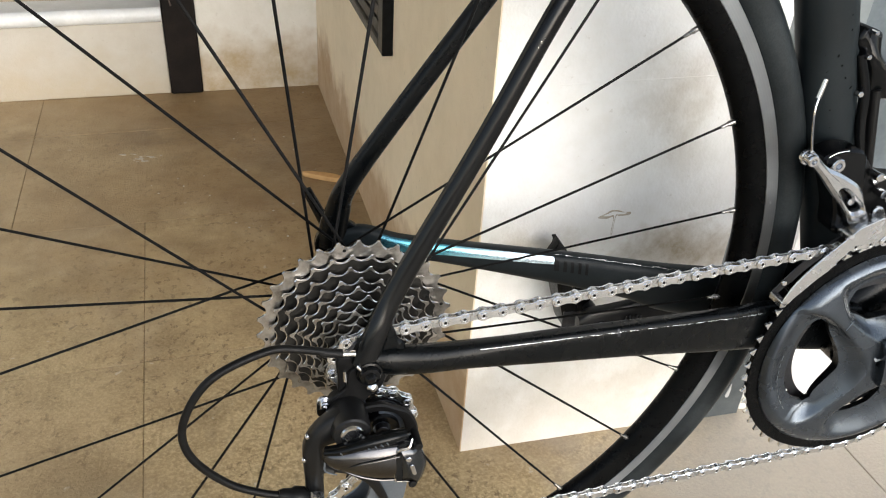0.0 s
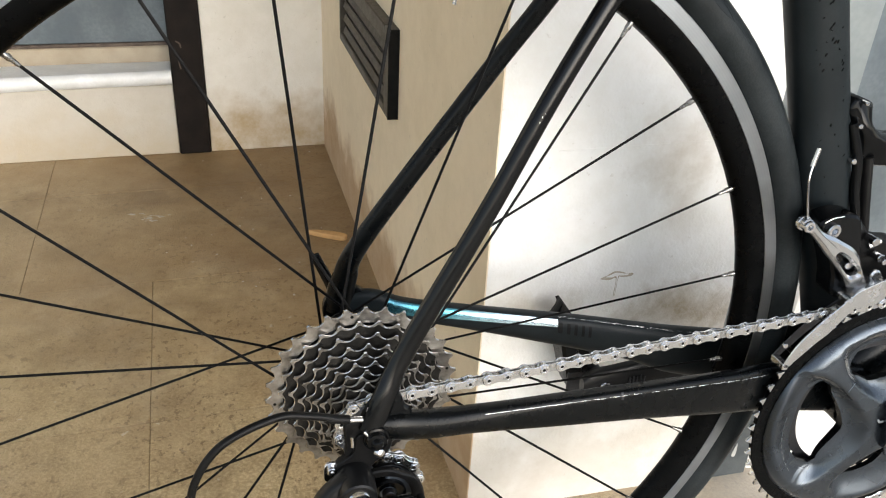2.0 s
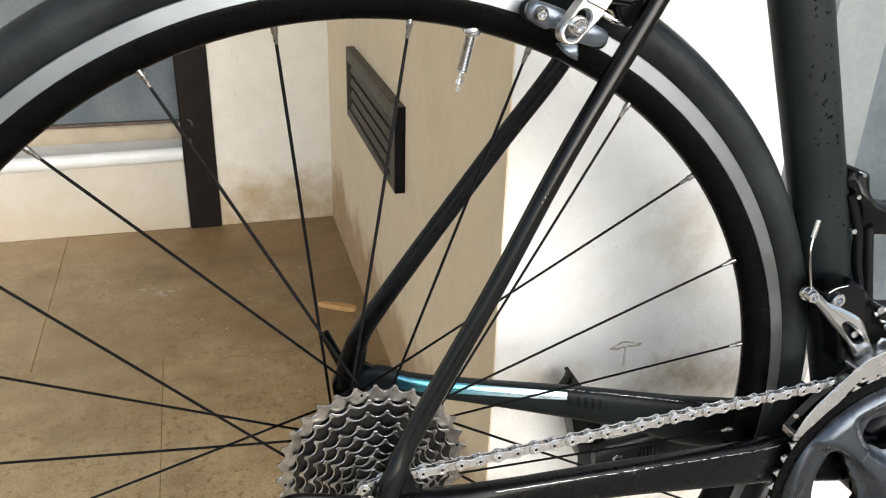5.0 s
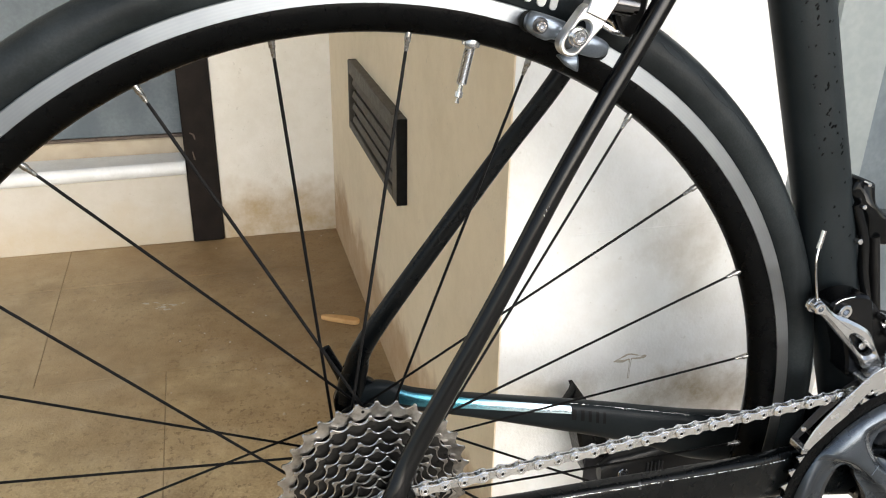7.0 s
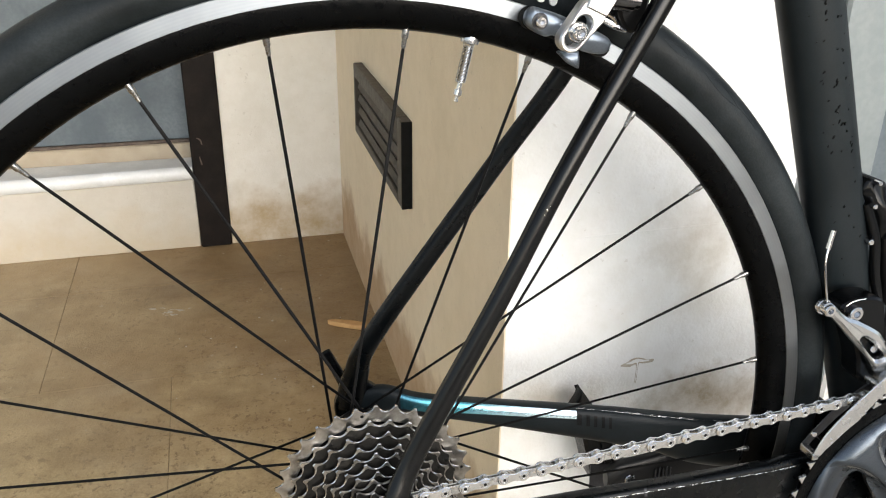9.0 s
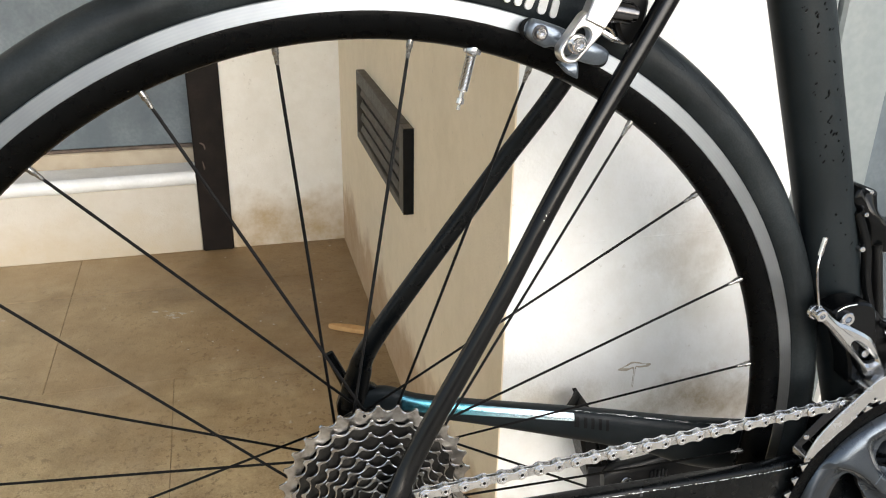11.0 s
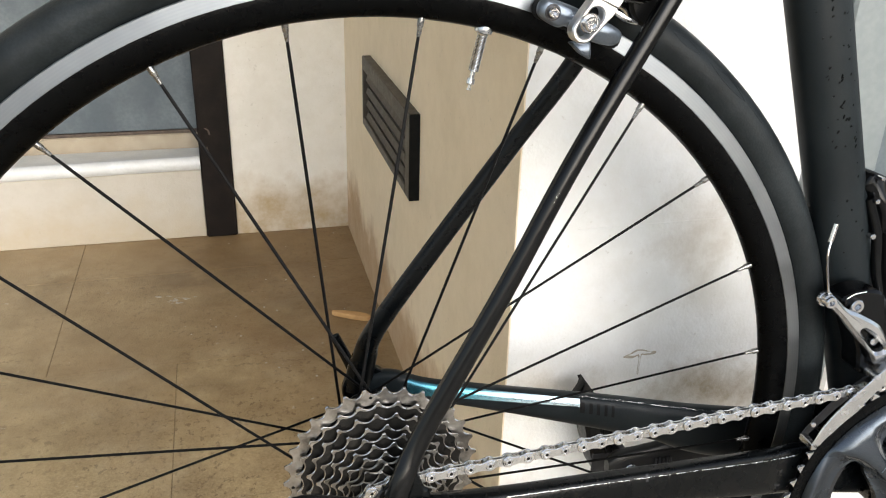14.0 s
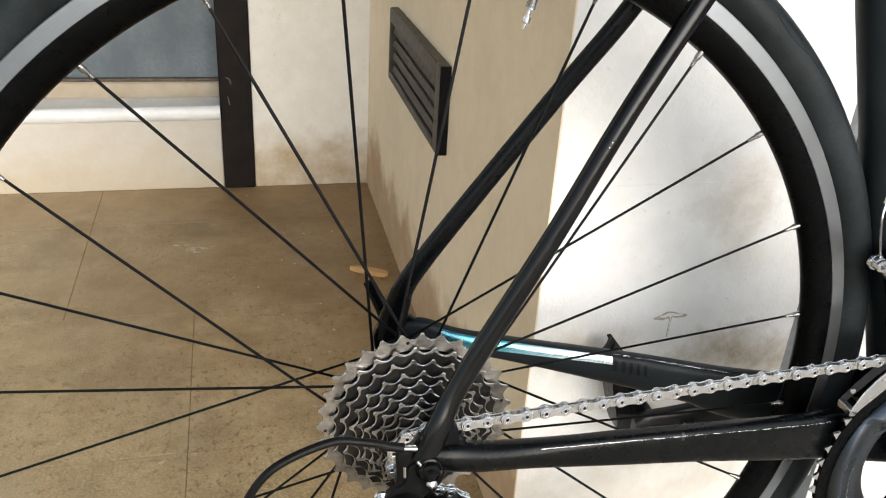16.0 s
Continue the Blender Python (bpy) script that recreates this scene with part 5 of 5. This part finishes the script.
    shroud = plate(smooth_poly([(-0.0030, -0.0262), (0.0082, -0.0258), (0.0184, -0.0307), (0.0262, -0.0354), (0.0318, -0.0474), (0.0322, -0.0640), (0.0262, -0.0640), (0.0225, -0.0430), (0.0160, -0.0345), (0.0057, -0.0312), (-0.0020, -0.0313)], 60), -0.0775, -0.0725, 0.0010)
    part("pulley_shroud", shroud, PLASTIC, rd, "black shroud over the guide pulley")
    for y0, y1, mat in ((-0.0715, -0.0690, SATIN), (-0.0545, -0.0530, SATIN)):
        cage = plate(smooth_poly([(0.000, -0.048), (0.012, -0.036), (0.026, -0.046), (0.029, -0.075), (0.0275, -0.105), (0.022, -0.130), (0.004, -0.158), (-0.016, -0.168), (-0.032, -0.150), (-0.020, -0.134), (-0.002, -0.118), (0.002, -0.092), (-0.004, -0.068)], 70), y0, y1, 0.0005)
        part("cage_plate", cage, mat, rd, "silver cage plate")
    for c in (GUIDE, TENSION):
        shape, rp = sprocket(11, 0.0, thick=0.0040, web=0.0055, samples=14, tip=0.0012)
        part("pulley", moved(shape, Matrix.Translation((c[0], -0.0622, c[1]))), PLASTIC, rd, sharp=25)
        part("pulley_hub", join(disc(c[0], c[1], 0.0165, -0.0645, -0.0598), lathe([(0.0060, -0.0645), (0.0060, -0.0730), (0.0110, -0.0745), (0.0118, -0.0735), (0.0118, -0.0645)], 28, c[0], c[1])), GLOSS, rd)
        part("pulley_bolt", bolt(c[0], c[1], 0.0042, -0.066, -0.0765), DARK_ALLOY, rd)
    part("inner_link", sweep([(-0.0240, -0.0820, -0.0690, 0.0030, 0.0030), (-0.0120, -0.0800, -0.0760, 0.0030, 0.0034), (0.0010, -0.0780, -0.0900, 0.0028, 0.0036), (0.0090, -0.0755, -0.1080, 0.0025, 0.0030), (0.0130, -0.0740, -0.1220, 0.0025, 0.0025)], 22, 12), PLASTIC, rd)
    part("axle_nut", join(lathe([(0.0001, -0.0820), (0.0022, -0.0818), (0.0034, -0.0806), (0.0040, -0.0790), (0.0062, -0.0785), (0.0070, -0.0770), (0.0070, -0.0755), (0.0082, -0.0750), (0.0084, -0.0735)], 28, 0.0006, -0.0012, closed=False)), GLOSS, bike, "glossy black skewer nut")
    part("hanger_bolt", lathe([(0.0001, -0.0790), (0.0022, -0.0784), (0.0036, -0.0768), (0.0038, -0.0710)], 20, 0.0020, -0.0112, closed=False), CHROME, bike, "small chrome bolt")
    part("hanger_block", plate(smooth_poly([(-0.0185, 0.0080), (-0.0085, 0.0070), (-0.0065, -0.0080), (-0.0065, -0.0190), (-0.0175, -0.0190), (-0.0180, -0.0080)], 30), -0.0690, -0.0640, 0.0012), PLASTIC, bike)
    part("b_screw", rod((-0.0147, -0.0745, 0.0030), (-0.0144, -0.0750, -0.0046), 0.0011), CHROME, rd)
    part("b_screw", rod((-0.0075, -0.0745, 0.0060), (-0.0050, -0.0750, 0.0030), 0.0012), CHROME, rd)
    # gear cable: outer casing in a wide loop from the stay to the derailleur
    loop = [(-0.0177, -0.0765, 0.0185), (-0.040, -0.079, 0.0268), (-0.0606, -0.080, 0.0290), (-0.0931, -0.085, 0.0170), (-0.1105, -0.087, -0.0110), (-0.1090, -0.088, -0.0365), (-0.0905, -0.087, -0.0635), (-0.070, -0.0865, -0.0775), (-0.0560, -0.086, -0.0835)]
    cab = part("shift_cable", sweep([(*p, 0.0025, 0.0025) for p in loop], 70, 12, up=(0, 1, 0)), PLASTIC, bike, "black gear cable housing in a wide loop")
    part("ferrule", rod((-0.0300, -0.0776, 0.0224), (-0.0165, -0.0766, 0.0186), 0.0030), PLASTIC, cab)
    part("barrel", rod((-0.0175, -0.0768, 0.0186), (-0.0085, -0.0755, 0.0165), 0.0020), CHROME, cab, "bright cable end")
    adj = [(0.0001, 0.0), (0.0030, 0.0), (0.0042, 0.003), (0.0046, 0.008), (0.0062, 0.010), (0.0062, 0.016), (0.0046, 0.018), (0.0040, 0.022), (0.0001, 0.022)]
    part("barrel_adjuster", moved(lathe(adj, 14, closed=False), Matrix.Translation((-0.060, -0.0862, -0.0815)) @ Vector((0, 1, 0)).rotation_difference(Vector((0.020, 0.0, -0.006)).normalized()).to_matrix().to_4x4()), PLASTIC, cab)
    # quick release lever on the far side
    part("quick_release_lever", sweep([(0.0, 0.080, 0.004, 0.0075, 0.0075), (-0.008, 0.086, 0.020, 0.0035, 0.0045), (-0.0192, 0.085, 0.0458, 0.0022, 0.0036)], 14, 12), GLOSS, bike, "black quick release lever")
    part("quick_release_cap", disc(0.0, 0.004, 0.009, 0.074, 0.084, 0.001), GLOSS, bike)


build_rear_derailleur()


def build_front_derailleur():
    base = plate(smooth_poly([(0.3155, 0.1035), (0.3215, 0.1095), (0.3340, 0.1115), (0.3480, 0.1075), (0.3535, 0.0920), (0.3600, 0.0640), (0.3560, 0.0460), (0.3420, 0.0460), (0.3370, 0.0640), (0.3270, 0.0860)], 50), -0.0395, -0.0200, 0.0018)
    fd = part("front_derailleur", base, GLOSS, bike, "black and silver front derailleur above the chainring")
    # Thin chrome line paints the highlight on the black base's edge.
    part("edge_highlight", sweep([(0.3185, -0.0393, 0.1068, 0.0003, 0.0003), (0.3240, -0.0394, 0.1098, 0.0004, 0.0004), (0.3330, -0.0393, 0.1108, 0.0003, 0.0003)], 12, 8, up=(0, 1, 0)), CHROME, fd)
    part("pivot_bolt", bolt(0.3259, 0.1010, 0.0052, -0.0385, -0.0425), CHROME, fd)
    rim_ = smooth_poly([(0.3000, 0.1145), (0.2945, 0.1125), (0.2985, 0.1075), (0.3100, 0.0970), (0.3240, 0.0825), (0.3385, 0.0675), (0.3465, 0.0570), (0.3600, 0.0585), (0.3545, 0.0700), (0.3440, 0.0865), (0.3260, 0.0975), (0.3130, 0.1035)], 72)
    eye = smooth_poly([(0.3285, 0.0860), (0.3288, 0.0845), (0.3300, 0.0830), (0.3320, 0.0800), (0.3345, 0.0765), (0.3385, 0.0715), (0.3440, 0.0672), (0.3500, 0.0675), (0.3505, 0.0700), (0.3470, 0.0740), (0.3400, 0.0800), (0.3320, 0.0855)], 72)
    part("swing_arm", ring_plate(rim_, eye, -0.0490, -0.0420, 0.0021), ARM, fd, "polished silver swing arm with a window")
    part("cable_clamp", join(bolt(0.2985, 0.1100, 0.0042, -0.041, -0.0500), disc(0.2985, 0.1100, 0.0055, -0.0405, -0.0435)), CHROME, fd)
    wire = [(0.2990, -0.0450, 0.1120), (0.2960, -0.0430, 0.1280), (0.2945, -0.0410, 0.1420), (0.2965, -0.0390, 0.1520)]
    part("cable", sweep([(*p, 0.0008, 0.0008) for p in wire], 20, 8, up=(0, 1, 0)), CHROME, fd)
    part("cable_end_cap", rod((0.2960, -0.0390, 0.1500), (0.2985, -0.0380, 0.1622), 0.0018), CHROME, fd, "crimped silver cable end")
    # cage: two curved blades that follow the chainring, joined at the tail
    def blade(angles, low, high):
        lo, hi = [], []
        for a_ in np.linspace(148, 88, 31):
            for edge, out in ((low, lo), (high, hi)):
                q = np.interp(-a_, [-b for b in angles], edge)
                out.append((BBX + q * math.cos(radians(a_)), BBZ + q * math.sin(radians(a_))))
        return lo + hi[::-1]

    outer_ = blade((148, 140, 128, 121, 114, 105, 88), (0.1135, 0.1112, 0.1110, 0.1155, 0.1205, 0.1215, 0.1220), (0.1175, 0.1215, 0.1245, 0.1275, 0.1320, 0.1330, 0.1320))
    inner_ = blade((148, 140, 128, 114, 88), (0.1130, 0.1105, 0.1110, 0.1120, 0.1130), (0.1180, 0.1180, 0.1190, 0.1210, 0.1230))
    part("cage_blade", plate(outer_, -0.0555, -0.0540, 0.0004), SILVER, fd, "silver cage blade")
    part("cage_blade", plate(inner_, -0.0420, -0.0408, 0.0004), DARK_ALLOY, fd)
    a = radians(147.5)
    part("cage_bridge", box(BBX + 0.1155 * math.cos(a) - 0.0025, BBX + 0.1155 * math.cos(a) + 0.0025, -0.0555, -0.0410, BBZ + 0.1155 * math.sin(a) - 0.0030, BBZ + 0.1155 * math.sin(a) + 0.0022, 0.0006), ARM, fd)
    part("cage_screw", disc(BBX + 0.1165 * math.cos(radians(142)), BBZ + 0.1165 * math.sin(radians(142)), 0.0022, -0.0418, -0.0440), CHROME, fd)
    part("body", plate(smooth_poly([(0.350, 0.047), (0.376, 0.046), (0.402, 0.043), (0.402, 0.076), (0.385, 0.082), (0.372, 0.086), (0.360, 0.098), (0.350, 0.098)], 40), -0.0290, -0.0120, 0.0015), PLASTIC, fd)
    part("cage_link", plate(capsule((0.3680, 0.0640), (0.3770, 0.0490), 0.0046, 0.0056, 8), -0.0470, -0.0430, 0.0012), SILVER, fd)
    part("window_bolt", disc(0.3461, 0.0722, 0.0030, -0.0395, -0.0425), CHROME, fd)
    part("cage_head", plate(smooth_poly([(0.344, 0.050), (0.352, 0.056), (0.366, 0.060), (0.376, 0.058), (0.372, 0.047), (0.352, 0.042)], 24), -0.0545, -0.0385, 0.001), SILVER, fd)
    for x, z in ((0.366, 0.088), (0.375, 0.074)):
        part("limit_screw", disc(x, z, 0.0032, -0.030, -0.040), CHROME, fd)
    # bottle cage foot and straps on the front of the seat tube
    hook = plate(smooth_poly([(0.3354, 0.1755), (0.3375, 0.1845), (0.3415, 0.1868), (0.3535, 0.1825), (0.3560, 0.1760), (0.3600, 0.1660), (0.3720, 0.1570), (0.3900, 0.1530), (0.4150, 0.1500), (0.4150, 0.1320), (0.3800, 0.1340), (0.3580, 0.1390), (0.3530, 0.1570), (0.3430, 0.1690)], 60), -0.0140, 0.0130, 0.0025)
    cage = part("bottle_cage", hook, GLOSS, bike, "glossy black bottle cage on the seat tube", sharp=50)
    part("strut", sweep([(0.3410, -0.0130, 0.1690, 0.0030, 0.0035), (0.3530, -0.0140, 0.1420, 0.0032, 0.0040), (0.3585, -0.0150, 0.1150, 0.0032, 0.0040), (0.3690, -0.0160, 0.0860, 0.0030, 0.0035)], 20, 12, up=(1, 0, 0)), GLOSS, cage)
    part("strut", sweep([(0.3620, -0.0130, 0.1430, 0.0040, 0.0040), (0.3680, -0.0150, 0.1120, 0.0040, 0.0040), (0.3760, -0.0160, 0.0780, 0.0040, 0.0040)], 16, 12, up=(1, 0, 0)), PLASTIC, cage)
    for x, z, r in ((0.3443, 0.1840, 0.0016), (0.3440, 0.1678, 0.0018), (0.3467, 0.1420, 0.0022)):
        part("screw", disc(x, z, r, -0.0130, -0.0190), CHROME, cage)
    part("band_screw", rod((0.3690, -0.0300, 0.0800), (0.3780, -0.0300, 0.0835), 0.0028), CHROME, fd)
    part("limit_screw", disc(0.3830, 0.0680, 0.0024, -0.0300, -0.0360), CHROME, fd)


build_front_derailleur()


def build_brake():
    hold = plate(smooth_poly([(0.0898, 0.2984), (0.0923, 0.3022), (0.0965, 0.3026), (0.1107, 0.2980), (0.1240, 0.2915), (0.1310, 0.2893), (0.1380, 0.2855), (0.1398, 0.2818), (0.1373, 0.2776), (0.1310, 0.2770), (0.1200, 0.2800), (0.1065, 0.2875), (0.1000, 0.2875), (0.0908, 0.2930)], 70), -0.0290, -0.0195, 0.0022)
    br = part("rear_brake", hold, SATIN, bike, "grey and silver rim brake on the seat stays", sharp=50)
    part("pad", plate(capsule((0.0960, 0.2960), (0.1375, 0.2795), 0.0062, 0.0058, 8), -0.0195, -0.0112, 0.001), PAD, br, "black brake pad")
    part("washer", disc(0.0968, 0.2957, 0.0046, -0.0285, -0.0294, 0.0002), DARK_ALLOY, br)
    part("pad_bolt", bolt(0.0968, 0.2957, 0.0031, -0.0285, -0.0325, 0.45), CHROME, br)
    slot = capsule((0.1095, 0.2876), (0.1205, 0.3010), 0.0068, 0.0080, 14)
    hole = capsule((0.1100, 0.2880), (0.1160, 0.2958), 0.0043, 0.0043, 14)
    part("arm_eye", ring_plate(slot, hole, -0.0450, -0.0370, 0.0010), BRUSHED, br, "polished slotted arm end")
    part("arm", plate([(0.1160, 0.3045), (0.1275, 0.2993), (0.1345, 0.3105), (0.1460, 0.3330), (0.1540, 0.3560), (0.1460, 0.3620), (0.1340, 0.3440), (0.1225, 0.3220)], -0.0470, -0.0360, 0.0009), BRUSHED, br, "polished silver brake arm", sharp=30)
    part("pivot_arch", sweep([(0.150, -0.038, 0.357, 0.0080, 0.0090), (0.154, -0.020, 0.366, 0.0080, 0.0095), (0.156, 0.004, 0.368, 0.0080, 0.0095)], 14, 14, power=2.6), SILVER, br)
    part("fixing_bolt", join(disc(0.1123, 0.2917, 0.0056, -0.0450, -0.0466), bolt(0.1123, 0.2917, 0.0042, -0.0466, -0.0500, 0.55)), CHROME, br)
    part("fin", plate(smooth_poly([(0.1062, 0.2803), (0.1082, 0.2775), (0.1115, 0.2742), (0.1150, 0.2722), (0.1186, 0.2706), (0.1192, 0.2728), (0.1188, 0.2776), (0.1172, 0.2800)], 40), -0.0345, -0.0310, 0.0012), SATIN, br, "small grey fin under the pad holder", sharp=70)
    part("cable_barrel", rod((0.1335, -0.0375, 0.3085), (0.1455, -0.0370, 0.3065), 0.0062, m=20), SMOKE, br)
    part("barrel_cap", rod((0.1457, -0.0370, 0.3065), (0.1490, -0.0370, 0.3060), 0.0048, m=20), SMOKE, br)
    part("second_arm", plate(smooth_poly([(0.1420, 0.3000), (0.1470, 0.2900), (0.1540, 0.2880), (0.1590, 0.2960), (0.1610, 0.3150), (0.1560, 0.3300), (0.1480, 0.3250), (0.1430, 0.3120)], 36), -0.0290, -0.0200, 0.0020), PLASTIC, br)
    part("clamp_tongue", sweep([(0.1322, -0.0255, 0.2970, 0.0014, 0.0016), (0.1400, -0.0265, 0.2925, 0.0016, 0.0020), (0.1480, -0.0275, 0.2890, 0.0014, 0.0010)], 12, 8), SILVER, br)
    part("clamp_tongue", sweep([(0.1365, -0.0262, 0.2985, 0.0012, 0.0012), (0.1400, -0.0268, 0.2965, 0.0016, 0.0014), (0.1425, -0.0272, 0.2925, 0.0012, 0.0012)], 12, 8), CHROME, br)
    part("spring", sweep([(0.100, -0.026, 0.318, 0.0012, 0.0012), (0.118, -0.030, 0.326, 0.0012, 0.0012), (0.132, -0.028, 0.318, 0.0012, 0.0012)], 14, 8, up=(0, 1, 0)), CHROME, br)
    part("arch", sweep([(0.128, -0.020, 0.338, 0.007, 0.008), (0.122, 0.0, 0.352, 0.008, 0.009), (0.128, 0.022, 0.338, 0.007, 0.008)], 14, 14), SATIN, br)


build_brake()

# ---- floor tiles, last ----
floor = part("floor", box(-3.4, 2.6, -1.6, 1.4, -0.011, -0.0015, 0.001), GROUT, None, "worn beige-brown stone tile floor with thin dirty joints", category="floor", kind="structure")
TW, TD = 0.770, 0.333
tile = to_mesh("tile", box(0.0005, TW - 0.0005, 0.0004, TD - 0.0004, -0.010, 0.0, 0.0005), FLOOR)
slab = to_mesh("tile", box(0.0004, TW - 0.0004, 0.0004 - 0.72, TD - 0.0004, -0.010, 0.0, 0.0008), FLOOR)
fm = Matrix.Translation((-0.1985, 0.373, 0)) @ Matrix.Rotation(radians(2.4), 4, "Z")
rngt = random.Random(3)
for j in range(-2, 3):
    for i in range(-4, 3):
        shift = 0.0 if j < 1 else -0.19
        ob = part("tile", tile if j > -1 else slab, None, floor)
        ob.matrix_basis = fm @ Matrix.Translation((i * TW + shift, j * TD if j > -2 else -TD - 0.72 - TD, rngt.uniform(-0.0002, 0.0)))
